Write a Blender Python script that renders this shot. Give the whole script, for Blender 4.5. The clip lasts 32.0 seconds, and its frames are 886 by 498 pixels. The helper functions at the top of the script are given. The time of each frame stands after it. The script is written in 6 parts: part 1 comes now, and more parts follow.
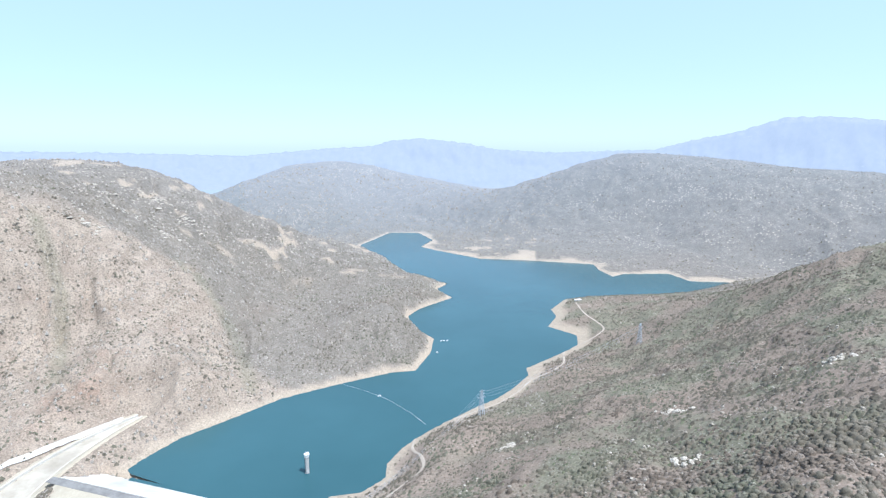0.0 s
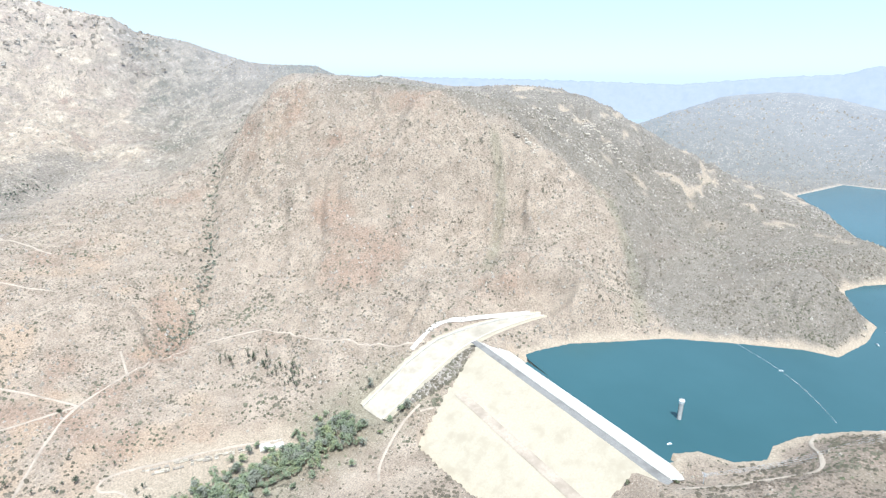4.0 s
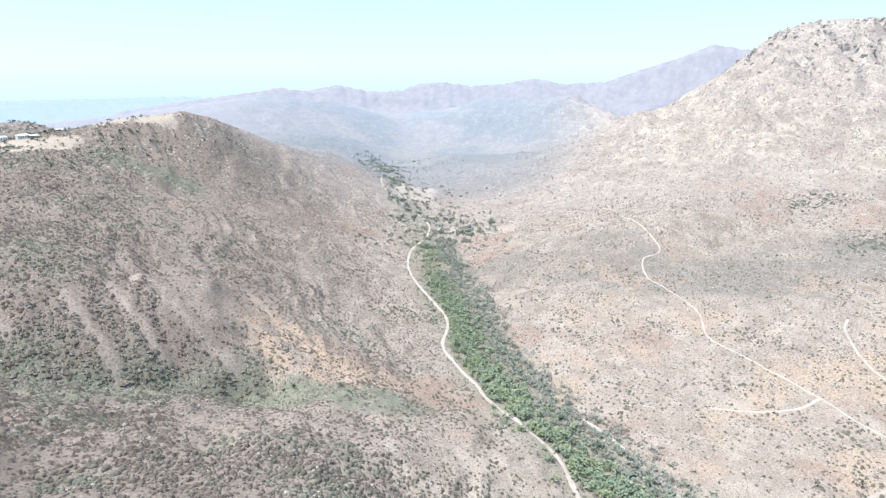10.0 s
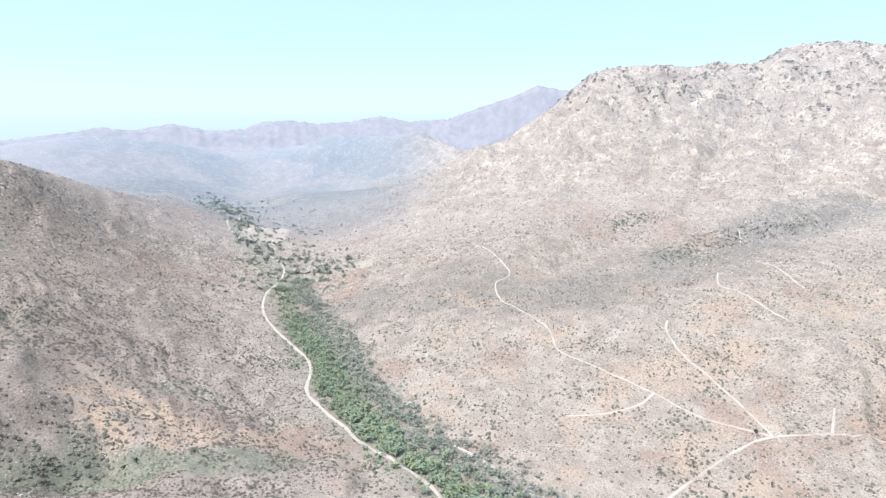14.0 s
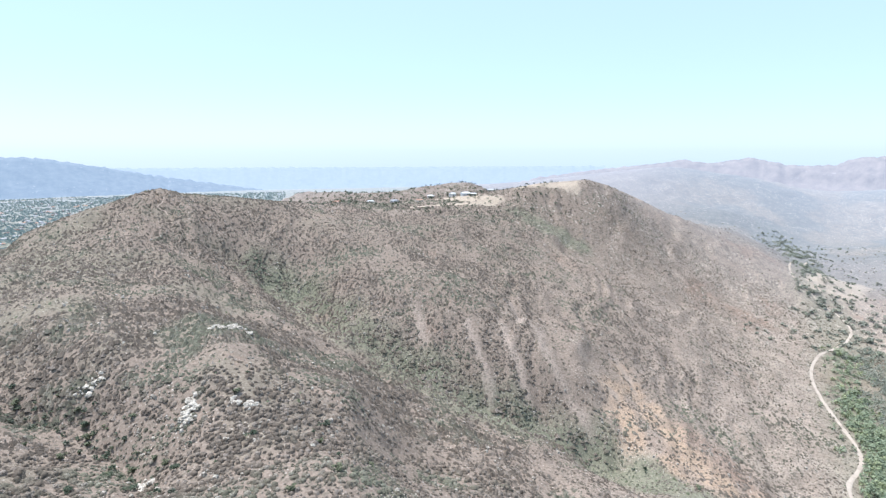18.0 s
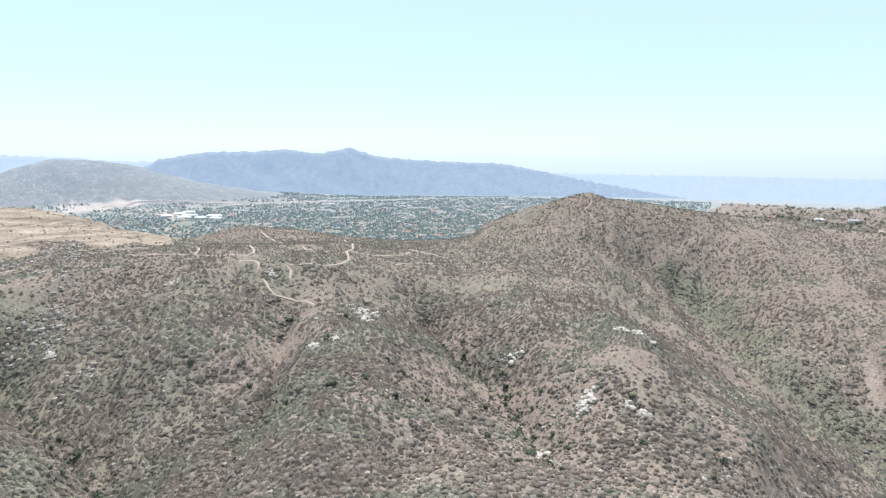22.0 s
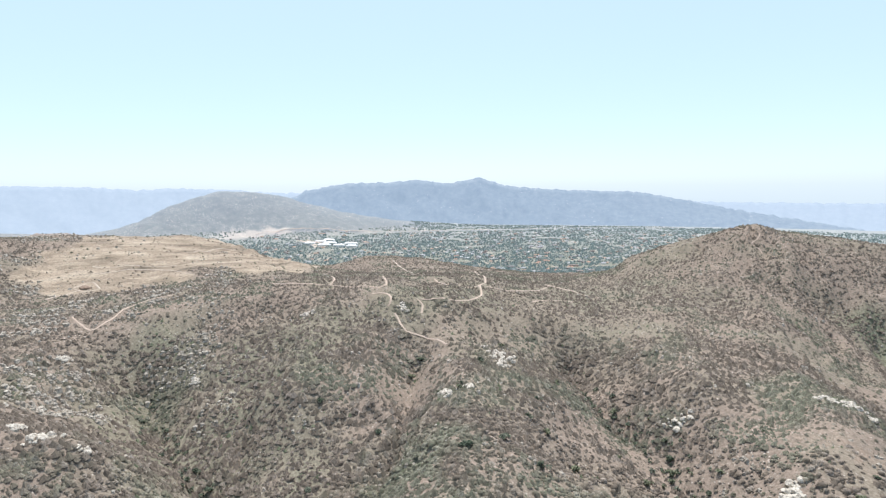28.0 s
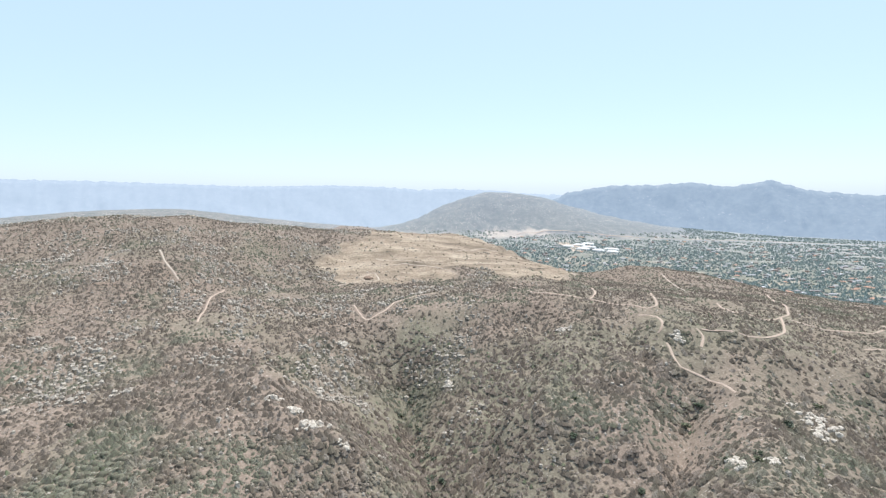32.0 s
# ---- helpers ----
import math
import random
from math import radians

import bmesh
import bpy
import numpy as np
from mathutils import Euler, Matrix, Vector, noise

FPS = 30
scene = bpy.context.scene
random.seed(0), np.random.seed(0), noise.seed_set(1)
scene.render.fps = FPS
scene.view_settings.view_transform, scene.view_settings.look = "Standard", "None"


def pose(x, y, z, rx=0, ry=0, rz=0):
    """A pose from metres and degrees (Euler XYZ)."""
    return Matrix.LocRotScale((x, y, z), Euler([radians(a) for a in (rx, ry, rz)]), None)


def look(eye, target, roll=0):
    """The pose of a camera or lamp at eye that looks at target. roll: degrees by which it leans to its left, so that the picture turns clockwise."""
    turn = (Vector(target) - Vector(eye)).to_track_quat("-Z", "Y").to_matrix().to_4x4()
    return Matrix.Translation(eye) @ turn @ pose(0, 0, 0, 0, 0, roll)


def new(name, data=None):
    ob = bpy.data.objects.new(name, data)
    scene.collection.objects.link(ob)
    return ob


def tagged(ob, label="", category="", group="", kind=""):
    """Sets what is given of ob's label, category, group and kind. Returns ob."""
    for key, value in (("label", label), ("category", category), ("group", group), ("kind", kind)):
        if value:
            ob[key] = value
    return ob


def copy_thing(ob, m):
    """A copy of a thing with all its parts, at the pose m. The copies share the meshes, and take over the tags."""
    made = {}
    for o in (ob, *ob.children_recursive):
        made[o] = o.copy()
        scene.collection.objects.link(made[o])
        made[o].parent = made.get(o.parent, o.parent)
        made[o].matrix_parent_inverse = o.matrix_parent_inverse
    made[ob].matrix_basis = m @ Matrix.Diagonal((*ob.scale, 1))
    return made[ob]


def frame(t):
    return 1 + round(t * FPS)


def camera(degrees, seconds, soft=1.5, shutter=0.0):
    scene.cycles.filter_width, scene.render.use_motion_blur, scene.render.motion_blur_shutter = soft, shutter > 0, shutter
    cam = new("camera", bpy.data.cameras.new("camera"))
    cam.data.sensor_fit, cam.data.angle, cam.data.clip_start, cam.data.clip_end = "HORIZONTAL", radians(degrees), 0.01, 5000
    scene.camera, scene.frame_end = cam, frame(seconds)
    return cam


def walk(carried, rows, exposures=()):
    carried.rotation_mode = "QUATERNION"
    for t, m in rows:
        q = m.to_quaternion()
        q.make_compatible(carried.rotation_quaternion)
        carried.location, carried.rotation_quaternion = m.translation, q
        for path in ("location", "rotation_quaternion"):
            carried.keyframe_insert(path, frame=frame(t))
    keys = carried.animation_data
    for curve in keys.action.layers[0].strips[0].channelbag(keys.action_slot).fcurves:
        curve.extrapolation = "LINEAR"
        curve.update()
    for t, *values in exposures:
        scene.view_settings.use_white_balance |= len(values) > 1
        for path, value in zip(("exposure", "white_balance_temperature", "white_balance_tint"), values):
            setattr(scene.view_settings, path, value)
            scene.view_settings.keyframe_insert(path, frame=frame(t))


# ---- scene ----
cam = camera(78.5, 32.0, soft=1.3)

# seconds, place of the drone, heading, tilt, roll
PATH = (
    (0.0, 0.0, 0.0, 360.0, -0.00, 79.56, 0.23),
    (0.5, 0.0, 0.0, 360.0, 0.04, 77.27, 0.23),
    (1.0, 0.0, 0.0, 360.0, 0.56, 77.26, 0.22),
    (1.5, 0.0, 0.0, 360.0, 1.70, 77.27, 0.20),
    (1.9, 0.0, 0.0, 360.0, 2.20, 77.27, 0.20),
    (2.0, 0.0, 0.0, 360.0, 3.66, 72.69, -0.17),
    (2.5, 0.0, 0.0, 360.0, 10.13, 72.66, -0.06),
    (3.0, 0.0, 0.0, 360.0, 22.68, 72.48, -0.19),
    (3.5, 0.0, 0.0, 360.0, 33.39, 72.28, 0.11),
    (5.5, 0.0, 0.0, 360.0, 68.27, 71.96, 0.71),
    (6.0, 0.0, 0.0, 360.0, 77.71, 71.79, 0.59),
    (6.5, 0.0, 0.0, 360.0, 86.11, 71.72, 0.50),
    (7.0, 0.0, 0.0, 359.9, 94.94, 71.51, 0.49),
    (7.5, 0.0, 0.0, 359.9, 103.91, 71.39, 0.40),
    (8.0, 0.0, 0.0, 359.8, 115.24, 70.71, 0.24),
    (8.5, 0.0, 0.0, 359.9, 121.07, 70.11, 0.20),
    (9.0, 0.0, 0.0, 359.9, 125.02, 70.30, 0.06),
    (9.5, 0.0, 0.0, 360.1, 127.90, 71.15, -0.05),
    (10.0, 0.0, 0.0, 360.1, 130.12, 72.57, -0.14),
    (10.5, 0.0, 0.0, 360.0, 131.11, 74.86, -0.19),
    (11.0, 0.0, 0.0, 360.0, 131.31, 75.07, -0.12),
    (11.5, 0.0, 0.0, 360.1, 126.96, 75.23, -0.07),
    (12.0, 0.0, 0.0, 360.1, 121.82, 75.42, -0.19),
    (12.5, 0.0, 0.0, 360.1, 119.61, 75.52, -0.28),
    (13.0, 0.0, 0.0, 360.2, 117.08, 75.63, -0.31),
    (13.5, 0.0, 0.0, 360.1, 114.53, 76.11, -0.33),
    (15.5, 0.0, 0.0, 359.9, 120.12, 79.50, -0.26),
    (16.0, 0.0, 0.0, 359.9, 130.54, 79.48, -0.37),
    (16.5, 0.0, 0.0, 359.9, 141.63, 79.57, -0.18),
    (17.0, 0.0, 0.0, 359.9, 152.22, 79.66, -0.01),
    (17.5, 0.0, 0.0, 360.0, 160.83, 79.69, 0.04),
    (18.0, 0.0, 0.0, 360.0, 169.79, 79.73, 0.07),
    (18.5, 0.0, 0.0, 360.0, 179.09, 79.76, 0.26),
    (19.0, 0.0, 0.0, 360.0, 182.59, 79.92, 0.29),
    (19.5, 0.0, 0.0, 360.0, 183.53, 80.05, 0.28),
    (20.0, 0.0, 0.0, 359.9, 186.75, 80.16, 0.12),
    (20.5, 0.0, 0.0, 360.0, 192.90, 80.25, 0.15),
    (21.0, 0.0, 0.0, 360.0, 198.71, 80.32, 0.15),
    (21.5, 0.0, 0.0, 360.0, 205.90, 80.35, 0.23),
    (22.0, 0.0, 0.0, 360.1, 212.27, 80.39, 0.22),
    (22.5, 0.0, 0.0, 360.1, 218.66, 80.40, 0.30),
    (23.0, 0.0, 0.0, 360.1, 223.22, 80.50, 0.39),
    (23.5, 0.0, 0.0, 360.0, 224.74, 80.60, 0.34),
    (24.0, 0.6, -0.4, 360.0, 225.55, 80.66, 0.27),
    (24.5, 4.2, -2.6, 360.2, 225.95, 80.48, 0.27),
    (26.5, 26.3, -19.4, 360.5, 225.27, 81.06, -0.16),
    (27.0, 30.6, -24.7, 359.6, 225.15, 83.16, -0.33),
    (27.5, 35.6, -27.7, 359.8, 224.92, 83.29, -0.45),
    (28.0, 41.1, -31.1, 359.7, 225.61, 83.45, -0.44),
    (28.5, 46.2, -34.3, 359.8, 229.26, 83.28, -0.32),
    (29.0, 52.0, -36.9, 360.5, 235.34, 83.30, -0.09),
    (29.5, 56.8, -41.8, 361.2, 240.13, 83.31, 0.03),
    (30.0, 62.5, -45.4, 361.5, 243.33, 83.43, 0.09),
    (30.5, 68.8, -47.2, 361.8, 245.09, 83.52, 0.12),
    (31.0, 75.7, -49.2, 362.5, 247.16, 83.52, 0.24),
    (31.5, 82.5, -51.6, 362.5, 250.69, 83.55, 0.30),
    (32.0, 89.2, -54.6, 362.8, 252.46, 83.65, 0.27),
)
ROWS = [(t, pose(x, y, z, tilt, 0, head) @ pose(0, 0, 0, 0, 0, roll)) for t, x, y, z, head, tilt, roll in PATH]
walk(cam, ROWS, [(0, 0.38, 5450, 12), (1, 0.4, 5550, 11), (2, 0.52, 5700, 9), (3, 0.52, 5700, 9), (6, 0.44, 5750, 10), (9, 0.56, 5580, 12), (13, 0.50, 5580, 13), (16, 0.46, 5500, 14),
                 (19, 0.42, 5760, 13), (21, 0.42, 5800, 13), (24, 0.39, 6020, 14), (32, 0.29, 6060, 13)])

# ---------------------------------------------------------------- sky and sun
SUN_AZ, SUN_EL = 128.0, 67.0
world = bpy.data.worlds.new("sky")
scene.world = world
world.use_nodes = True
wn = world.node_tree
wn.nodes.clear()
sky = wn.nodes.new("ShaderNodeTexSky")
sky.sky_type = "NISHITA"
sky.sun_disc = False
sky.sun_elevation = radians(SUN_EL)
sky.sun_rotation = radians(SUN_AZ)
sky.altitude = 400
sky.air_density, sky.dust_density, sky.ozone_density = 1.0, 0.8, 2.0
back = wn.nodes.new("ShaderNodeBackground")
back.inputs["Strength"].default_value = 0.13
wout = wn.nodes.new("ShaderNodeOutputWorld")
veil = wn.nodes.new("ShaderNodeMix")
veil.data_type = "RGBA"
veil.inputs[0].default_value = 0.61
veil.inputs[7].default_value = (5.1, 6.35, 7.15, 1)
wn.links.new(sky.outputs[0], veil.inputs[6])
wn.links.new(veil.outputs[2], back.inputs["Color"])
wn.links.new(back.outputs[0], wout.inputs["Surface"])
sun = new("sun", bpy.data.lights.new("sun", "SUN"))
sun.data.energy, sun.data.angle, sun.data.color = 5.0, radians(0.6), (1.0, 0.95, 0.87)
sun_way = Vector((math.sin(radians(SUN_AZ)) * math.cos(radians(SUN_EL)),
                  math.cos(radians(SUN_AZ)) * math.cos(radians(SUN_EL)), math.sin(radians(SUN_EL))))
sun.matrix_world = look(sun_way * 900, (0, 0, 0))
scene.view_settings.exposure = 0.0

# ---------------------------------------------------------------- materials
def material(name, rough=0.9, spec=0.25):
    m = bpy.data.materials.new(name)
    m.use_nodes = True
    b = m.node_tree.nodes["Principled BSDF"]
    b.inputs["Roughness"].default_value = rough
    b.inputs["Specular IOR Level"].default_value = spec
    return m, m.node_tree, b


def node(tree, kind, **inputs):
    n = tree.nodes.new(kind)
    for key, value in inputs.items():
        n.inputs[key.replace("_", " ")].default_value = value
    return n


def place(tree):
    return tree.nodes.new("ShaderNodeNewGeometry").outputs["Position"]


def noise_of(tree, scale, detail=4.0, rough=0.55, stretch=None, where=None):
    n = node(tree, "ShaderNodeTexNoise", Scale=scale, Detail=detail, Roughness=rough)
    where = where or place(tree)
    if stretch:
        mp = tree.nodes.new("ShaderNodeMapping")
        mp.inputs["Scale"].default_value = stretch
        tree.links.new(where, mp.inputs["Vector"])
        where = mp.outputs[0]
    tree.links.new(where, n.inputs["Vector"])
    return n.outputs["Fac"]


def ramp(tree, fac, stops):
    n = tree.nodes.new("ShaderNodeValToRGB")
    e = n.color_ramp.elements
    while len(e) < len(stops):
        e.new(0.5)
    for el, (at, col) in zip(e, stops):
        el.position = at
        el.color = (*col, 1) if len(col) == 3 else col
    tree.links.new(fac, n.inputs["Fac"])
    return n.outputs["Color"]


def mask(tree, fac, low, high):
    n = tree.nodes.new("ShaderNodeMapRange")
    n.interpolation_type = "SMOOTHSTEP"
    n.inputs["From Min"].default_value, n.inputs["From Max"].default_value = low, high
    tree.links.new(fac, n.inputs["Value"])
    return n.outputs["Result"]


def mix(tree, fac, a, b):
    n = tree.nodes.new("ShaderNodeMix")
    n.data_type = "RGBA"
    for value, k in ((fac, 0), (a, 6), (b, 7)):
        if hasattr(value, "node"):
            tree.links.new(value, n.inputs[k])
        else:
            n.inputs[k].default_value = value if k == 0 else (*value, 1)
    return n.outputs[2]


def times(tree, a, b):
    n = tree.nodes.new("ShaderNodeMath")
    n.operation = "MULTIPLY"
    for value, k in ((a, 0), (b, 1)):
        if hasattr(value, "node"):
            tree.links.new(value, n.inputs[k])
        else:
            n.inputs[k].default_value = value
    return n.outputs[0]


def bump(tree, b, height, distance, strength=0.6):
    n = tree.nodes.new("ShaderNodeBump")
    n.inputs["Strength"].default_value, n.inputs["Distance"].default_value = strength, distance
    tree.links.new(height, n.inputs["Height"])
    tree.links.new(n.outputs[0], b.inputs["Normal"])


def attribute(tree, name):
    n = tree.nodes.new("ShaderNodeAttribute")
    n.attribute_name = name
    return n.outputs["Fac"]


def ground_material(name="dry_ground", air=0.0):
    m, t, b = material(name, 0.95, 0.1)
    broad = noise_of(t, 0.006, 5)
    middle = noise_of(t, 0.035, 5, 0.6)
    fine = noise_of(t, 0.35, 6, 0.65)
    dark_soil = ramp(t, middle, [(0.30, (0.215, 0.168, 0.130)), (0.5, (0.272, 0.214, 0.168)), (0.7, (0.335, 0.268, 0.212))])
    pale_soil = ramp(t, middle, [(0.30, (0.235, 0.187, 0.143)), (0.5, (0.305, 0.247, 0.190)), (0.7, (0.375, 0.31, 0.24))])
    soil = mix(t, attribute(t, "dry"), dark_soil, pale_soil)
    red = mix(t, times(t, mask(t, broad, 0.54, 0.68), 0.7), soil, (0.265, 0.175, 0.125))
    tint = mix(t, times(t, mask(t, fine, 0.45, 0.75), 0.55), red, (0.31, 0.265, 0.215))
    tint = mix(t, times(t, attribute(t, "litter"), mask(t, middle, 0.25, 0.5)), tint, (0.222, 0.176, 0.137))
    # grass and herbs in the hollows
    herbs = ramp(t, noise_of(t, 0.06, 10, 0.85), [(0.34, (0.125, 0.118, 0.098)), (0.5, (0.168, 0.157, 0.133)), (0.66, (0.26, 0.24, 0.205))])
    heath = mix(t, times(t, attribute(t, "heath"), 0.9), tint, herbs)
    grass = ramp(t, noise_of(t, 0.05, 9, 0.8), [(0.34, (0.115, 0.125, 0.082)), (0.5, (0.165, 0.168, 0.113)), (0.66, (0.235, 0.228, 0.16))])
    green = mix(t, times(t, attribute(t, "green"), mask(t, middle, 0.2, 0.5)), heath, grass)
    green = mix(t, times(t, attribute(t, "ochre"), mask(t, middle, 0.25, 0.55)), green, ramp(t, fine, [(0.3, (0.30, 0.215, 0.145)), (0.7, (0.40, 0.30, 0.21))]))
    green = mix(t, times(t, attribute(t, "chute"), times(t, mask(t, middle, 0.2, 0.6), 0.75)), green, (0.335, 0.272, 0.218))
    # low scrub too small to stand for itself: dark dots a few metres apart
    dots = node(t, "ShaderNodeTexVoronoi", Scale=0.24)
    dots.inputs["Randomness"].default_value = 1.0
    t.links.new(place(t), dots.inputs["Vector"])
    spot = mask(t, dots.outputs["Distance"], 0.46, 0.24)
    patch = mask(t, noise_of(t, 0.02, 4, 0.6), 0.30, 0.56)
    scrub = times(t, times(t, spot, patch), attribute(t, "scrub"))
    veg = ramp(t, dots.outputs["Color"], [(0.2, (0.105, 0.098, 0.074)), (0.8, (0.165, 0.14, 0.108))])
    grown = mix(t, scrub, green, veg)
    # the same at a distance, where single bushes and blocks still show against the slope
    bushes = node(t, "ShaderNodeTexVoronoi", Scale=0.115)
    t.links.new(place(t), bushes.inputs["Vector"])
    bush = times(t, times(t, mask(t, bushes.outputs["Distance"], 0.42, 0.22), mask(t, noise_of(t, 0.013, 5, 0.65), 0.36, 0.60)), attribute(t, "afar"))
    grown = mix(t, times(t, bush, 0.8), grown, veg)
    thicket = ramp(t, noise_of(t, 0.03, 10, 0.82), [(0.36, (0.055, 0.068, 0.050)), (0.52, (0.095, 0.102, 0.075)), (0.68, (0.20, 0.185, 0.15))])
    grown = mix(t, attribute(t, "dense"), grown, thicket)
    # loose pale stones between the shrubs
    chips = node(t, "ShaderNodeTexVoronoi", Scale=0.33)
    t.links.new(place(t), chips.inputs["Vector"])
    lit = times(t, mask(t, chips.outputs["Distance"], 0.26, 0.14), mask(t, noise_of(t, 0.03, 4, 0.6), 0.42, 0.62))
    grown = mix(t, times(t, lit, 0.85), grown, (0.44, 0.39, 0.33))
    tan = ramp(t, noise_of(t, 0.02, 8, 0.72, (1.9, 0.55, 1.0)), [(0.36, (0.135, 0.108, 0.08)), (0.44, (0.225, 0.178, 0.13)), (0.53, (0.295, 0.237, 0.172)), (0.66, (0.41, 0.345, 0.26))])
    grown = mix(t, attribute(t, "meadow"), grown, mix(t, times(t, scrub, 0.55), tan, veg))
    # granite faces: cream slabs where the paler weight is high, greyer and overgrown elsewhere
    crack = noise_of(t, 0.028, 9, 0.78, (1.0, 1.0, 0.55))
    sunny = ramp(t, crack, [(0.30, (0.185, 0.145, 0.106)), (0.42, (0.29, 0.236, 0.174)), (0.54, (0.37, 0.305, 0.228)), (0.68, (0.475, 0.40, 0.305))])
    grey_stone = ramp(t, crack, [(0.32, (0.085, 0.082, 0.064)), (0.44, (0.17, 0.152, 0.122)), (0.56, (0.27, 0.24, 0.20)), (0.68, (0.50, 0.46, 0.40))])
    stone = mix(t, attribute(t, "dry"), grey_stone, sunny)
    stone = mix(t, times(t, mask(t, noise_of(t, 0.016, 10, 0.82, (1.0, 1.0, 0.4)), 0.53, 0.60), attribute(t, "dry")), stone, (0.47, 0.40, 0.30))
    rocky = times(t, attribute(t, "rock"), mask(t, noise_of(t, 0.009, 8, 0.75), 0.43, 0.53))
    bare = mix(t, rocky, grown, stone)
    bare = mix(t, times(t, scrub, 0.75), bare, veg)
    blocks = node(t, "ShaderNodeTexVoronoi", Scale=0.095)
    t.links.new(place(t), blocks.inputs["Vector"])
    block = times(t, times(t, mask(t, blocks.outputs["Distance"], 0.33, 0.2), mask(t, noise_of(t, 0.011, 6, 0.7), 0.44, 0.58)), attribute(t, "afar"))
    bare = mix(t, times(t, block, 0.7), bare, (0.47, 0.41, 0.335))
    bare = mix(t, times(t, bush, times(t, attribute(t, "rock"), 0.55)), bare, veg)
    # pale gravel along the shore and mown or graded land
    pale = ramp(t, fine, [(0.3, (0.30, 0.245, 0.18)), (0.7, (0.43, 0.36, 0.275))])
    whole = mix(t, attribute(t, "pale"), bare, pale)
    # dead sticks, tufts and stones: a fine broken grain over all
    grain = ramp(t, noise_of(t, 0.55, 7, 0.8), [(0.36, (0.50, 0.47, 0.44)), (0.5, (0.95, 0.95, 0.95)), (0.64, (1.45, 1.42, 1.38))])
    speck = t.nodes.new("ShaderNodeMix")
    speck.data_type, speck.blend_type = "RGBA", "MULTIPLY"
    speck.inputs[0].default_value = 0.8
    t.links.new(whole, speck.inputs[6])
    t.links.new(grain, speck.inputs[7])
    t.links.new(speck.outputs[2], b.inputs["Base Color"])
    cliff = times(t, crack, attribute(t, "rock"))
    lumps = t.nodes.new("ShaderNodeMath")
    lumps.operation = "MULTIPLY_ADD"
    t.links.new(fine, lumps.inputs[0])
    lumps.inputs[1].default_value = 0.06
    t.links.new(cliff, lumps.inputs[2])
    bump(t, b, lumps.outputs[0], 9.0, 0.5)
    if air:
        # haze painted as bluish emission, stronger with distance and weaker on rock
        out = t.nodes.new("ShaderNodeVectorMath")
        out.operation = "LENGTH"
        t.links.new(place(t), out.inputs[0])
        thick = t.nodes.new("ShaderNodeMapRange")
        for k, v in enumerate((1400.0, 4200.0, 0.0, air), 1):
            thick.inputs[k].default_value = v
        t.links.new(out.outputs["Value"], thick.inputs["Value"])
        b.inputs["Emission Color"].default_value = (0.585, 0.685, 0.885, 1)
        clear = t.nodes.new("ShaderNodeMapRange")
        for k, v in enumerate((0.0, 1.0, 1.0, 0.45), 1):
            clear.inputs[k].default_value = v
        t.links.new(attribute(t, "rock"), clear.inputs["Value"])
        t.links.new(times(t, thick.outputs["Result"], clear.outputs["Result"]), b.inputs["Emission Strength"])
    return m


def plain_material(name, low, high, scale=0.3, rough=0.9, relief=0.1, spec=0.25, stain=0.82):
    m, t, b = material(name, rough, spec)
    f = noise_of(t, scale, 6, 0.65)
    g = noise_of(t, scale * 0.12, 3)
    one = ramp(t, f, [(0.3, low), (0.7, high)])
    dark = mix(t, mask(t, g, 0.45, 0.75), one, tuple(stain * v for v in low))
    t.links.new(dark, b.inputs["Base Color"])
    if relief:
        bump(t, b, f, relief)
    return m


def island_material(name, stops, rough=0.9, scale=1.2, relief=0.3):
    m, t, b = material(name, rough, 0.15)
    r = t.nodes.new("ShaderNodeNewGeometry").outputs["Random Per Island"]
    c = ramp(t, r, stops)
    f = noise_of(t, scale, 4, 0.7)
    t.links.new(mix(t, mask(t, f, 0.4, 0.65), c, tuple(0.7 * v for v in stops[0][1])), b.inputs["Base Color"])
    bump(t, b, f, relief, 0.8)
    return m


def scrub_material(name, brown, olive, broad=0.011):
    """Leaves and twigs: each shrub its own tone, brown or grey-green by the stretch of slope it stands on."""
    m, t, b = material(name, 0.95, 0.1)
    r = t.nodes.new("ShaderNodeNewGeometry").outputs["Random Per Island"]
    stand = mask(t, noise_of(t, broad, 4, 0.6), 0.48, 0.63)
    c = mix(t, stand, ramp(t, r, brown), ramp(t, r, olive))
    f = noise_of(t, 1.3, 4, 0.7)
    t.links.new(mix(t, mask(t, f, 0.40, 0.65), c, tuple(0.9 * v for v in brown[0][1])), b.inputs["Base Color"])
    bump(t, b, f, 0.3, 0.8)
    return m


def water_material():
    m, t, b = material("lake_water", 0.2, 0.5)
    f = noise_of(t, 0.004, 4)
    t.links.new(ramp(t, f, [(0.3, (0.030, 0.082, 0.093)), (0.7, (0.040, 0.102, 0.115))]), b.inputs["Base Color"])
    b.inputs["IOR"].default_value = 1.33
    w = noise_of(t, 0.9, 4, 0.6, (1.0, 0.45, 1.0))
    bump(t, b, w, 0.25, 0.35)
    return m


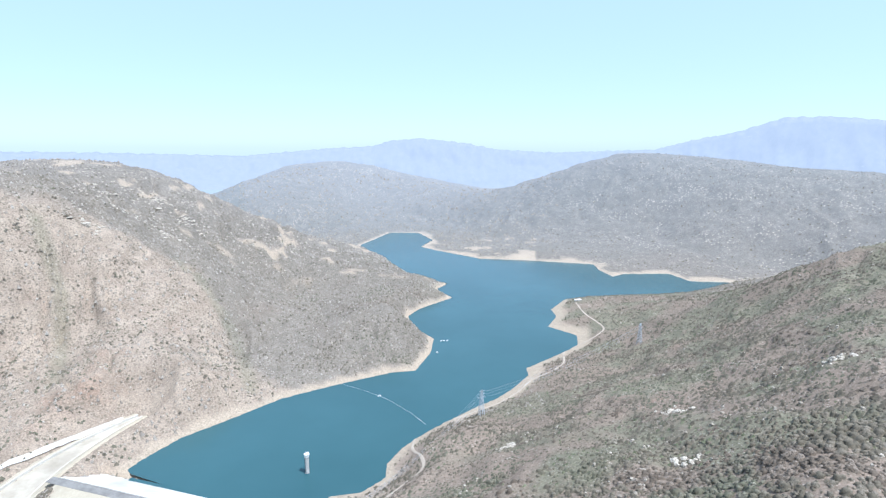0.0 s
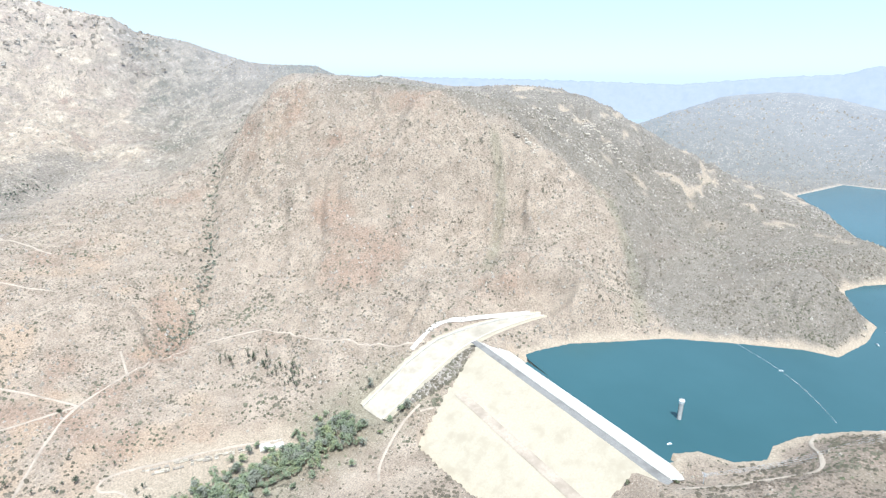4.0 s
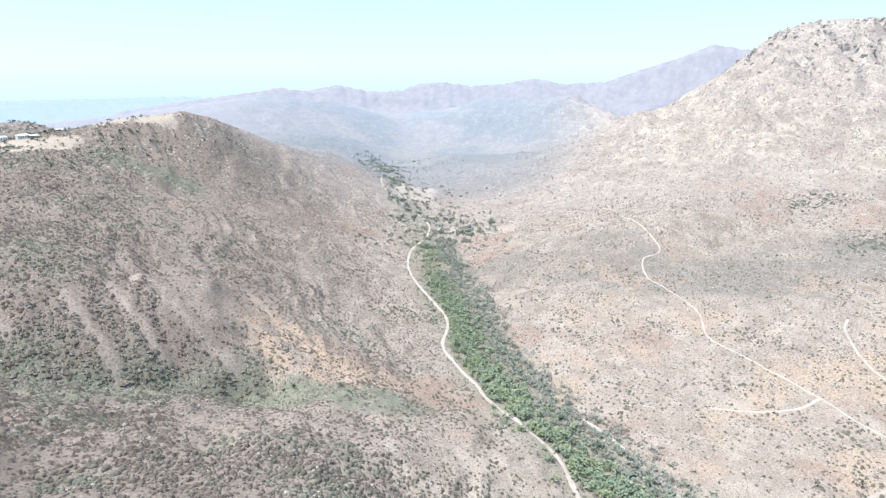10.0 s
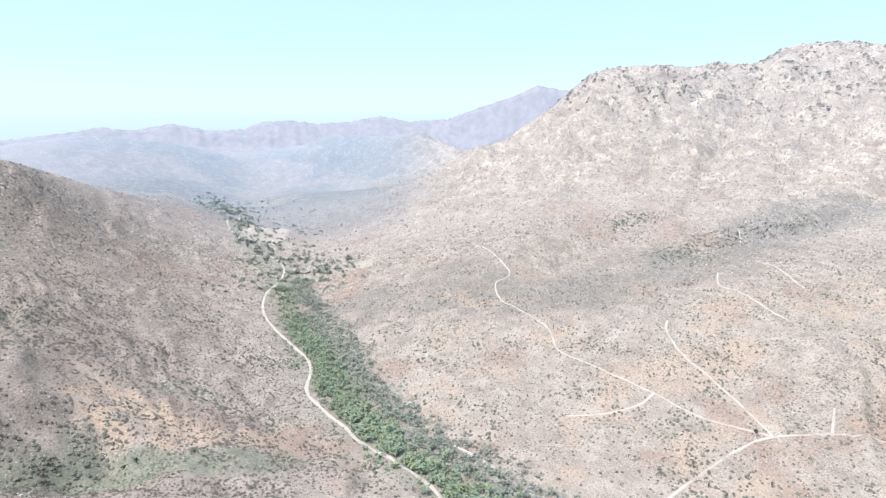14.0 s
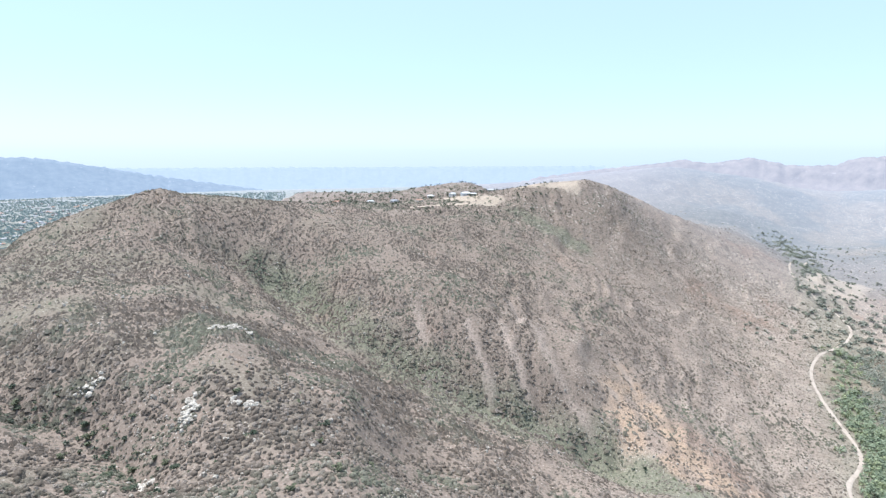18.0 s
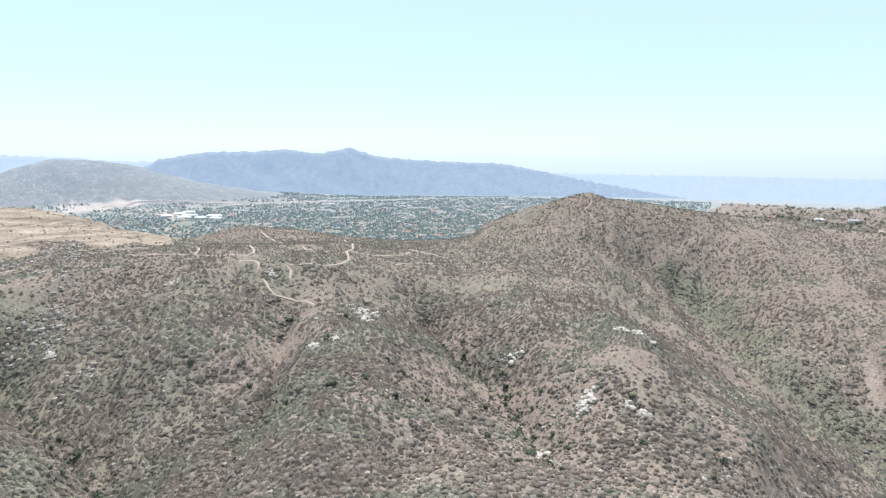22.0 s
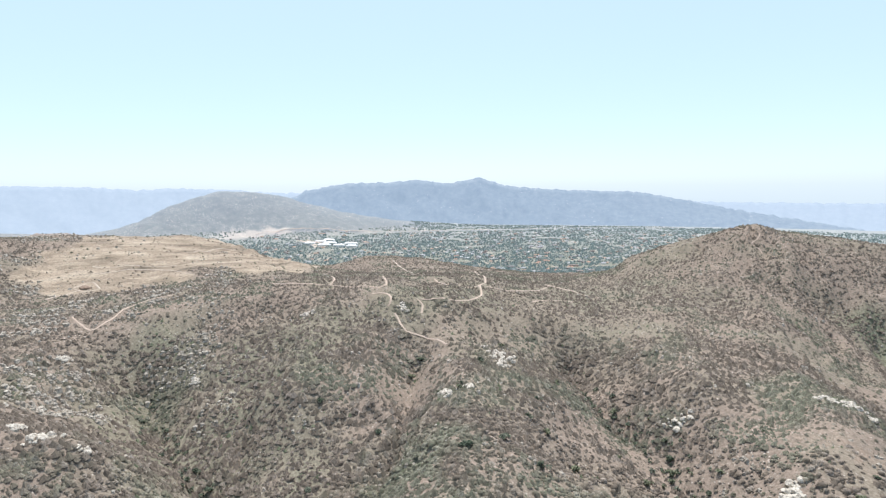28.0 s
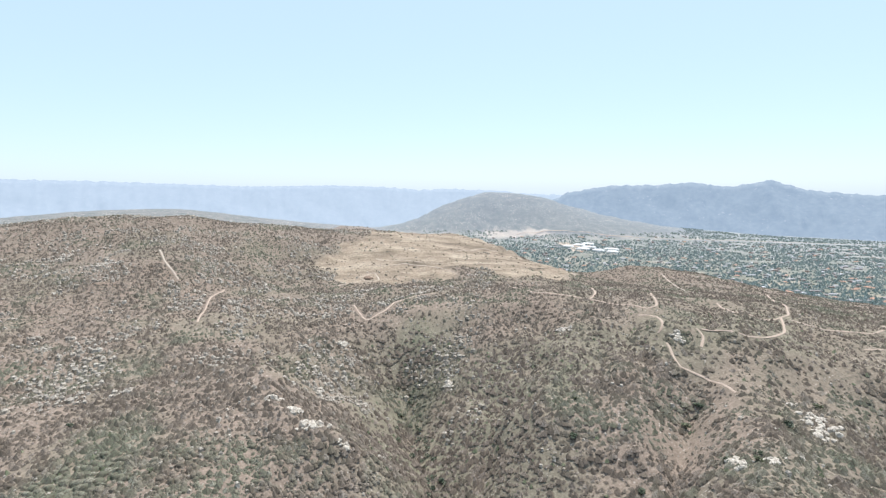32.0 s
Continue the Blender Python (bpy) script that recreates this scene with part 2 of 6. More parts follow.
# Haze is painted as emission: air sets its colour, glow its strength.
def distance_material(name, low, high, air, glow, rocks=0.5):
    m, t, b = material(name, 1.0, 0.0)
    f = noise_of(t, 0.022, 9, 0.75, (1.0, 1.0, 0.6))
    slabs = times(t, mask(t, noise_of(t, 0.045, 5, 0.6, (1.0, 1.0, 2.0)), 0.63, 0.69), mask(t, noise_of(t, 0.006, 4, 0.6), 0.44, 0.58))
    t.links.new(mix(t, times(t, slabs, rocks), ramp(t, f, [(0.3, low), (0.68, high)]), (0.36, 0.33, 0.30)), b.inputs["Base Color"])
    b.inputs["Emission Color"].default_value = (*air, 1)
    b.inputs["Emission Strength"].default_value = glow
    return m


GROUND = ground_material()
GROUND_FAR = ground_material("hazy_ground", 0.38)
WATER = water_material()
CONCRETE = plain_material("pale_concrete", (0.50, 0.47, 0.41), (0.66, 0.63, 0.57), 0.15, 0.85, 0.1)
SANDY = plain_material("sandy_concrete", (0.33, 0.29, 0.225), (0.49, 0.44, 0.355), 0.06, 0.9, 0.1)
ROCKFILL = plain_material("pale_rockfill", (0.385, 0.335, 0.25), (0.45, 0.40, 0.305), 0.45, 0.95, 0.15, stain=0.94)
DIRT = plain_material("packed_dirt", (0.36, 0.30, 0.235), (0.46, 0.39, 0.31), 0.35, 0.95, 0.1)
TRAIL = plain_material("reddish_dirt", (0.33, 0.255, 0.195), (0.43, 0.345, 0.27), 0.35, 0.95, 0.1)
ASPHALT = plain_material("old_asphalt", (0.19, 0.18, 0.165), (0.26, 0.25, 0.23), 0.6, 0.9, 0.05)
STEEL = plain_material("galvanised_steel", (0.42, 0.45, 0.48), (0.55, 0.58, 0.60), 1.0, 0.5, 0)
SHRUB = scrub_material("chaparral", [(0.0, (0.118, 0.096, 0.074)), (0.35, (0.158, 0.128, 0.098)), (0.7, (0.205, 0.168, 0.132)), (1.0, (0.30, 0.252, 0.205))],
                       [(0.0, (0.112, 0.120, 0.080)), (0.4, (0.152, 0.158, 0.108)), (0.75, (0.20, 0.202, 0.143)), (1.0, (0.285, 0.278, 0.208))])
SHRUB_DARK = scrub_material("olive_scrub", [(0.0, (0.128, 0.112, 0.083)), (0.5, (0.172, 0.149, 0.113)), (1.0, (0.24, 0.208, 0.164))],
                            [(0.0, (0.118, 0.122, 0.082)), (0.5, (0.160, 0.160, 0.110)), (1.0, (0.225, 0.216, 0.158))])
SHRUB_GREEN = island_material("green_shrub", [(0.0, (0.135, 0.148, 0.088)), (0.5, (0.178, 0.188, 0.115)), (1.0, (0.235, 0.235, 0.150))])
BOULDER = island_material("granite", [(0.0, (0.33, 0.29, 0.232)), (0.5, (0.42, 0.372, 0.302)), (1.0, (0.54, 0.485, 0.40))], 0.9, 0.9, 0.15)
LEAF = scrub_material("tree_leaves", [(0.0, (0.185, 0.222, 0.14)), (0.5, (0.245, 0.283, 0.178)), (1.0, (0.33, 0.36, 0.235))],
                      [(0.0, (0.235, 0.25, 0.118)), (0.5, (0.31, 0.325, 0.155)), (1.0, (0.40, 0.41, 0.21))], 0.06)
LEAF_DARK = scrub_material("dark_leaves", [(0.0, (0.075, 0.094, 0.062)), (0.6, (0.108, 0.128, 0.083)), (1.0, (0.15, 0.165, 0.11))],
                           [(0.0, (0.11, 0.12, 0.088)), (0.6, (0.15, 0.158, 0.118)), (1.0, (0.20, 0.20, 0.155))], 0.05)
# Grey-green thicket leaves, lightened so the distant oaks look veiled by haze.
THICKET = scrub_material("grey_hazy_leaves", [(0.0, (0.195, 0.205, 0.155)), (0.5, (0.255, 0.262, 0.205)), (1.0, (0.335, 0.335, 0.27))],
                         [(0.0, (0.19, 0.22, 0.15)), (0.5, (0.25, 0.278, 0.195)), (1.0, (0.33, 0.345, 0.255))], 0.03)
BOULDER_TAN = island_material("tan_granite", [(0.0, (0.28, 0.245, 0.20)), (0.5, (0.36, 0.32, 0.27)), (1.0, (0.48, 0.44, 0.38))], 0.9, 0.9, 0.15)
# Distance haze is mixed into this leaf colour: paler and bluer than foliage.
LEAF_TOWN_HAZY = island_material("hazed_garden_leaves", [(0.0, (0.165, 0.215, 0.20)), (0.6, (0.22, 0.27, 0.245)), (1.0, (0.285, 0.325, 0.29))], 0.7, 0.8, 0.1)
BARK = plain_material("bark", (0.16, 0.12, 0.09), (0.26, 0.21, 0.16), 1.5, 0.95, 0.05)
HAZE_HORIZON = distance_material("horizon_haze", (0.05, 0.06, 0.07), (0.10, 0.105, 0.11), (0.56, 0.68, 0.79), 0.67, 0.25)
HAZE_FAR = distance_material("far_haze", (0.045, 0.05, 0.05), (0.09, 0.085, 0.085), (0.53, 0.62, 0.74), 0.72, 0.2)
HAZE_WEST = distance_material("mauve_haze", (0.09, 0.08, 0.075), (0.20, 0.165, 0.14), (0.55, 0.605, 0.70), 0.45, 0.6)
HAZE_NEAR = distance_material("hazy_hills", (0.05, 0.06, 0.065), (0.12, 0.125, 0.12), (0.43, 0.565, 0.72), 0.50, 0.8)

# ---------------------------------------------------------------- helpers for shapes
def mesh_of(name, verts, faces, mat, smooth=False):
    me = bpy.data.meshes.new(name)
    verts = np.asarray(verts, dtype=np.float32)
    faces = np.asarray(faces, dtype=np.int32)
    n, k = faces.shape
    me.vertices.add(len(verts))
    me.vertices.foreach_set("co", verts.ravel())
    me.loops.add(n * k)
    me.loops.foreach_set("vertex_index", faces.ravel())
    me.polygons.add(n)
    me.polygons.foreach_set("loop_start", np.arange(0, n * k, k, dtype=np.int32))
    me.polygons.foreach_set("use_smooth", np.full(n, smooth))
    me.update(calc_edges=True)
    me.validate()
    if mat:
        me.materials.append(mat)
    return me


def part(name, bm, mat, parent=None, label="", at=None):
    me = bpy.data.meshes.new(name)
    bm.to_mesh(me)
    bm.free()
    if mat:
        me.materials.append(mat)
    ob = new(name, me)
    if at is not None:
        ob.matrix_basis = at
    if parent:
        ob.parent = parent
    return tagged(ob, label)


def box(bm, x0, x1, y0, y1, z0, z1):
    v = [bm.verts.new((x, y, z)) for z in (z0, z1) for x, y in ((x0, y0), (x1, y0), (x1, y1), (x0, y1))]
    for f in ((3, 2, 1, 0), (4, 5, 6, 7), (0, 1, 5, 4), (1, 2, 6, 5), (2, 3, 7, 6), (3, 0, 4, 7)):
        bm.faces.new([v[i] for i in f])
    return v


def beam(bm, a, b, width, sides=4):
    a, b = Vector(a), Vector(b)
    way = (b - a).normalized()
    side = way.cross(Vector((0, 0, 1)) if abs(way.z) < 0.9 else Vector((1, 0, 0))).normalized()
    up = way.cross(side)
    ring = [[bm.verts.new(p + (side * math.cos(q) + up * math.sin(q)) * width / 2)
             for q in (2 * math.pi * (k + 0.5) / sides for k in range(sides))] for p in (a, b)]
    for k in range(sides):
        j = (k + 1) % sides
        bm.faces.new((ring[0][k], ring[0][j], ring[1][j], ring[1][k]))
    bm.faces.new(ring[0][::-1])
    bm.faces.new(ring[1])


# smooth noise on arrays
RNG = np.random.RandomState(7)
LATTICE = RNG.rand(256, 256) * 2 * np.pi


def perlin(x, y):
    xi, yi = np.floor(x).astype(int), np.floor(y).astype(int)
    xf, yf = x - xi, y - yi

    def corner(dx, dy):
        a = LATTICE[(xi + dx) & 255, (yi + dy) & 255]
        return np.cos(a) * (xf - dx) + np.sin(a) * (yf - dy)
    u, v = xf ** 3 * (xf * (xf * 6 - 15) + 10), yf ** 3 * (yf * (yf * 6 - 15) + 10)
    low = corner(0, 0) * (1 - u) + corner(1, 0) * u
    high = corner(0, 1) * (1 - u) + corner(1, 1) * u
    return (low * (1 - v) + high * v) * 1.5


def smooth_step(a, b, x):
    s = np.clip((x - a) / (b - a), 0, 1)
    return s * s * (3 - 2 * s)


# ---------------------------------------------------------------- the lie of the land
# shore of the lake, and heights along ridges, spurs, hollows and valley floors: x, y, z
SHORE_NEAR = [
    (-130, 462), (-135, 492), (-118, 513), (-87, 520), (-63, 546), (-64, 574), (-49, 608), (-18, 649), (46, 714),
    (80, 743), (105, 773), (139, 826), (141, 856), (209, 920), (252, 963), (266, 1020), (218, 1074), (250, 1144),
    (248, 1195), (299, 1282), (361, 1308), (480, 1326), (600, 1339), (766, 1411), (965, 1414), (1016, 1491),]
SHORE_FAR = [
    (821, 1455), (688, 1472), (670, 1563), (536, 1560), (491, 1524), (475, 1613), (480, 1695), (308, 1745),
    (125, 1779), (-8, 1909), (-83, 1998), (-43, 2153), (-109, 2347), (-233, 2344), (-282, 2148), (-314, 2030),
    (-286, 1829), (-149, 1666),]
SHORE_NORTH = [
    (-69, 1480), (14, 1436), (-17, 1374), (23, 1293), (-54, 1196), (-76, 1140), (-62, 1071), (-17, 997),
    (-22, 923), (-45, 845), (-86, 835), (-161, 791), (-234, 742), (-291, 674), (-330, 630), (-353, 580),
    (-358, 560), (-349, 552),]
LAKE_SLOPE = [
    (91, 691, 12), (68, 509, 55), (54, 396, 88), (325, 940, 22), (363, 1057, 28), (204, 577, 85),
    (150, 415, 112), (123, 335, 128), (597, 1076, 77), (401, 711, 105), (273, 473, 135), (202, 343, 155),
    (169, 282, 165), (456, 565, 190), (327, 397, 195), (260, 309, 195), (212, 246, 195), (-21, 553, 28),
    (556, 1242, 22), (-17, 383, 62), (-15, 323, 80), (-87, 366, 45), (-36, 372, 70), (-106, 417, 22),]
NORTH_HILL = [
    (-789, 904, 296), (-1024, 880, 322), (-674, 969, 238), (-571, 1010, 169), (-439, 965, 86), (-630, 790, 85),
    (-402, 719, 70), (-738, 675, 95), (-477, 593, 38), (-373, 636, 20), (-327, 903, 20), (-194, 966, 38),
    (-113, 1024, 58), (-85, 864, 25), (-601, 478, -5), (-793, 523, 20), (-1058, 666, 171), (-1291, 764, 300),
    (-346, 1817, 44), (-351, 1252, 23), (-213, 1313, 30), (-558, 1119, 156), (-1052, 1206, 298),
    (-1346, 1546, 312), (-1288, 1110, 332), (-1665, 1438, 352), (-1632, 973, 333), (-885, 1273, 285),
    (-740, 1305, 221), (-677, 854, 181), (-813, 756, 204),]
FAR_LAKE = [
    (-242, 2739, 3), (-670, 2409, 6), (-480, 2478, 10), (45, 2750, 61), (-152, 3296, 172), (-429, 3070, 120),
    (120, 2497, 10), (323, 2681, 140), (498, 2194, 54), (772, 2007, 81), (977, 1802, 111), (1150, 1636, 100),
    (1295, 1589, 142), (752, 1699, 15), (1047, 1596, 20), (328, 1863, 20),]
EL_FACE = [
    (-803, 276, -22), (-906, 374, 14), (-1232, 552, 88), (-1564, 785, 163), (-1819, 1049, 231),
    (-2203, 661, 200), (-1656, 384, 70), (-1267, 406, 62), (-1004, 182, 21), (-1644, 146, 84),
    (-2489, -554, 360), (-2700, 34, 369), (-2143, -172, 216), (-2048, 97, 161), (-2769, 413, 374),
    (-1585, -218, 68), (-1295, -380, 64), (-1895, -458, 157), (-2329, 909, 237),]
FAN = [
    (-723, 124, -38), (-778, -16, -35), (-846, -171, -22), (-1045, -351, 8), (-974, -16, 0), (-683, -108, -42),
    (-623, 32, -45), (-566, 120, -46), (-510, -26, -49), (-722, 355, -25), (-582, 423, -18), (-478, 490, 2),
    (-559, 320, -38), (-490, 323, -46), (-445, 127, -50), (-459, 424, -18), (-409, 529, 14), (-475, 567, 35),
    (-408, 408, -28), (-369, 325, -42), (-1369, -479, 36), (-1245, -251, 13), (-1521, -865, -11),
    (-966, -554, -25), (-826, -360, -28), (-899, -584, -45), (-619, -341, -48), (-531, -195, -49),
    (-674, -118, -42),]
VALLEY = [
    (-487, -213, -51), (-547, -372, -51), (-714, -573, -53), (-965, -881, -56), (-1164, -878, -52),
    (-1618, -1477, -58), (-1973, -2116, -60), (-1873, -1335, -22), (-2301, -1926, -36), (-2178, -2206, -50),
    (-2176, -1231, 43), (-2225, -1860, -27), (-3021, -1959, 18), (-2891, -2310, 55), (-2607, -2483, 2),
    (-1964, -2652, 60),]
FLANK = [
    (-811, -1262, 117), (-1011, -1240, 38), (-519, -1170, 161), (-824, -984, -20), (-706, -741, -40),
    (-639, -925, 40), (-444, -853, 105), (-513, -463, -46), (-482, -557, -15), (-337, -540, 30),
    (-329, -654, 68), (-275, -723, 110), (-378, -344, -12), (-294, -417, 30), (-413, -313, -20),
    (-28, -400, 118), (-164, -474, 70), (54, -608, 140), (-320, -665, 95), (-151, -790, 170), (-9, -906, 205),
    (-229, -1157, 227), (-17, -1130, 236), (143, -1040, 261),]
HOUSE_HILL = [
    (-294, -1471, 243), (36, -1249, 242), (-93, -1226, 233), (-290, -1206, 227), (-245, -1378, 236),
    (211, -875, 222), (391, -920, 232), (510, -952, 206), (626, -1000, 175),]
KNOB_RIDGE = [
    (197, -713, 185), (119, -532, 182), (122, -391, 171), (67, -343, 170), (8, -290, 176), (37, -262, 177),
    (95, -839, 165), (-54, -648, 110), (-163, -572, 62), (-271, -528, 15), (-21, -812, 182), (-151, -817, 165),
    (-161, -660, 115), (-277, -591, 62), (137, -349, 158), (199, -414, 160), (260, -457, 163), (340, -514, 168),
    (345, -529, 184), (260, -529, 192), (195, -469, 190), (11, -414, 165), (-83, -410, 90), (316, -383, 195),
    (233, -275, 190), (151, -245, 188),]
SOUTH_SPURS = [
    (331, -314, 191), (427, -379, 200), (482, -421, 233), (508, -398, 236), (189, -167, 193), (326, -242, 172),
    (281, -181, 172), (439, -271, 194), (555, -319, 217), (568, -169, 168), (431, -161, 150), (318, -137, 148),
    (469, -71, 200), (413, -85, 192), (318, -89, 178), (340, -42, 190), (349, -430, 196), (276, -458, 170),
    (224, -432, 163), (237, -293, 188), (174, -244, 178), (625, -688, 211), (782, -503, 211), (670, -338, 239),
    (936, -215, 220), (1032, -573, 207), (772, -276, 228), (682, -158, 216), (532, -726, 207),]
SOUTH = [
    (826, 18, 232), (687, 21, 225), (943, 94, 268), (1038, 257, 262), (756, 168, 225), (983, -69, 240),
    (482, -58, 206), (772, -147, 215), (578, -162, 172), (612, 81, 212), (574, -36, 208), (491, 84, 208),
    (393, 1, 205), (434, -92, 190), (762, -320, 222), (1554, -379, 221), (1289, -556, 221), (1198, -631, 189),
    (1081, -637, 163),]
TOWN = [
    (1012, -1350, 104), (1491, -1477, 100), (2429, -1757, 100), (1090, -1852, 104), (1505, -2551, 98),
    (2204, -1283, 104), (2788, -1295, 104), (3607, -996, 102), (1430, -3062, 98), (1058, -1555, 106),
    (1558, -1975, 100), (1382, -2716, 98), (877, -1026, 156), (1118, -842, 188), (3060, -1235, 168),
    (2431, -2727, 100), (3788, -486, 110), (3248, 458, 250),]
CRESTS_NORTH = [
    (659, 943, 159), (688, 833, 217), (-1075, 1687, 308), (-833, 1652, 271), (-625, 1635, 185),
    (-458, 1689, 101), (-1947, 1404, 393), (-2277, 1255, 421), (-619, 3445, 285), (-972, 3310, 236),
    (-1168, 3087, 148), (629, 2831, 260), (956, 2949, 317), (1359, 2562, 298), (1688, 2107, 269),
    (-3404, 560, 700), (-3319, 736, 686), (-3159, 955, 609), (-2913, 1199, 525), (-2649, 1408, 438),
    (-2118, 1508, 388), (-3299, -72, 597), (-3348, 126, 626), (-3061, -489, 594), (-2950, -545, 525),]
CRESTS_SOUTH = [
    (-2453, -1129, 99), (-2528, -950, 208), (-2658, -707, 341), (-2904, -520, 559), (-3232, -2271, 225),
    (-2049, -3200, 257), (-2415, -2869, 179), (-3403, -1692, 262), (-632, -1360, 280), (-779, -1454, 246),
    (-944, -1532, 190), (-1321, -1696, 86), (-414, -1358, 261), (-412, -1598, 258), (145, -1794, 222),
    (211, -1130, 264), (314, -1002, 290), (-646, -1376, 273), (-182, -1740, 220), (1275, 304, 307),
    (1287, 258, 301), (1297, 216, 311), (1304, 182, 298), (1312, 137, 280), (1318, 89, 269), (1323, 38, 271),
    (1325, -15, 278), (1326, -71, 274), (1827, -257, 235), (1144, -505, 232), (3414, -1425, 341),
    (3427, -1103, 253), (3275, -1721, 300),]
MIDDLE = [(150, 0, 190), (110, -110, 188), (0, -150, 180), (-110, -110, 130), (-150, 0, 95), (-110, 110, 95), (0, 150, 130),
          (110, 110, 170), (0, 0, 165), (240, -40, 190), (-260, -240, 20), (-240, 30, 20), (-230, 190, 5), (-60, 280, 75), (220, 230, 185),
          (-330, -120, -25), (-120, -290, 95), (700, 700, 220), (400, 350, 200), (1200, 700, 240), (1500, 1000, 230), (-330, 330, -38)]
ABUTMENTS = [(-410, 520, 17), (-440, 535, 22), (-385, 560, 7), (-118, 428, 18), (-100, 420, 24), (-85, 455, 12), (-100, 470, 8)]
BEHIND = [(x * k, y * k, max(20 if k < 1.3 else 60, z - drop * math.hypot(x, y)))
          for x, y, z in CRESTS_NORTH + CRESTS_SOUTH for k, drop in ((1.15, 0.055), (1.45, 0.13)) if math.hypot(x, y) * k < 4300]
RIM = [(4500 * math.sin(radians(a)), 4500 * math.cos(radians(a)), 60) for a in range(0, 360, 12)]
CONTROL = np.array(CRESTS_NORTH + CRESTS_SOUTH + ABUTMENTS + BEHIND + RIM + LAKE_SLOPE + NORTH_HILL + FAR_LAKE + EL_FACE + FAN + VALLEY + FLANK + HOUSE_HILL + KNOB_RIDGE
                   + SOUTH_SPURS + SOUTH + TOWN + MIDDLE, dtype=float)
SHORE = np.array(SHORE_NEAR + SHORE_FAR + SHORE_NORTH, dtype=float)
LEVEL, GRID = 60.0, 400.0
SEAM = radians(55)


def polar(x, y):
    return (np.arctan2(x, y) - SEAM) % (2 * np.pi), np.log(np.hypot(x, y) + LEVEL)


def kernel(d2):
    return 0.5 * d2 * np.log(d2 + 1e-9)


ca, cr = polar(CONTROL[:, 0], CONTROL[:, 1])
ca, cr, cz = np.r_[ca, ca - 2 * np.pi, ca + 2 * np.pi], np.r_[cr, cr, cr], np.tile(CONTROL[:, 2], 3)
near = np.abs(ca - np.pi) < np.pi + 0.9
ca, cr, cz = ca[near], cr[near], cz[near]
count = len(ca)
K = np.zeros((count + 3, count + 3))
K[:count, :count] = kernel((ca[:, None] - ca) ** 2 + (cr[:, None] - cr) ** 2) + np.eye(count) * 0.0006
K[:count, count:] = np.stack([np.ones(count), ca, cr], 1)
K[count:, :count] = K[:count, count:].T
WEIGHTS = np.linalg.solve(K, np.r_[cz, 0, 0, 0])


def base_height(x, y):
    a, r = polar(x, y)
    out = np.empty(a.shape)
    flat_a, flat_r, flat = a.ravel(), r.ravel(), out.ravel()
    for k in range(0, len(flat_a), 20000):
        s = slice(k, k + 20000)
        d2 = (flat_a[s, None] - ca) ** 2 + (flat_r[s, None] - cr) ** 2
        flat[s] = kernel(d2) @ WEIGHTS[:count] + WEIGHTS[count] + WEIGHTS[count + 1] * flat_a[s] + WEIGHTS[count + 2] * flat_r[s]
    return flat.reshape(a.shape)


def shore_distance(x, y):
    """Distance to the shore, negative on the water."""
    best, inside = np.full(x.shape, 1e9), np.zeros(x.shape, bool)
    for (ax, ay), (bx, by) in zip(SHORE, np.roll(SHORE, -1, 0)):
        dx, dy = bx - ax, by - ay
        s = np.clip(((x - ax) * dx + (y - ay) * dy) / (dx * dx + dy * dy), 0, 1)
        best = np.minimum(best, np.hypot(x - ax - s * dx, y - ay - s * dy))
        cross = ((ay > y) != (by > y)) & (x < (bx - ax) * (y - ay) / (by - ay + 1e-12) + ax)
        inside ^= cross
    return np.where(inside, -best, best)


def line_distance(x, y, line):
    best = np.full(x.shape, 1e9)
    for (ax, ay), (bx, by) in zip(line[:-1], line[1:]):
        dx, dy = bx - ax, by - ay
        s = np.clip(((x - ax) * dx + (y - ay) * dy) / (dx * dx + dy * dy), 0, 1)
        best = np.minimum(best, np.hypot(x - ax - s * dx, y - ay - s * dy))
    return best


STREAM = [(-455, 404), (-459, 367), (-465, 277), (-472, 199), (-459, 102), (-450, -16), (-464, -121), (-492, -215), (-522, -298), (-553, -352), (-602, -430), (-662, -505),
          (-738, -588), (-825, -700), (-915, -800), (-1013, -905), (-1100, -1010), (-1206, -1177), (-1400, -1400), (-1768, -1852), (-2052, -2318)]
HOLLOW = [(143, -870), (64, -809), (-15, -690), (-69, -640), (-119, -600), (-213, -560), (-277, -542), (-310, -480), (-354, -430), (-399, -390)]
OCHRE = [[(-382, -600), (-383, -538), (-393, -508), (-407, -477)], [(-336, -613), (-333, -584), (-328, -546)], [(-351, -496), (-388, -517), (-385, -473), (-427, -457)], [(-372, -651), (-371, -624)]]
MESA = [(993, -245), (1260, -433), (986, -464)]
STRIP = [(-486, 470), (-489, 500), (-490, 529), (-472, 552), (-455, 585), (-436, 618), (-414, 654)]
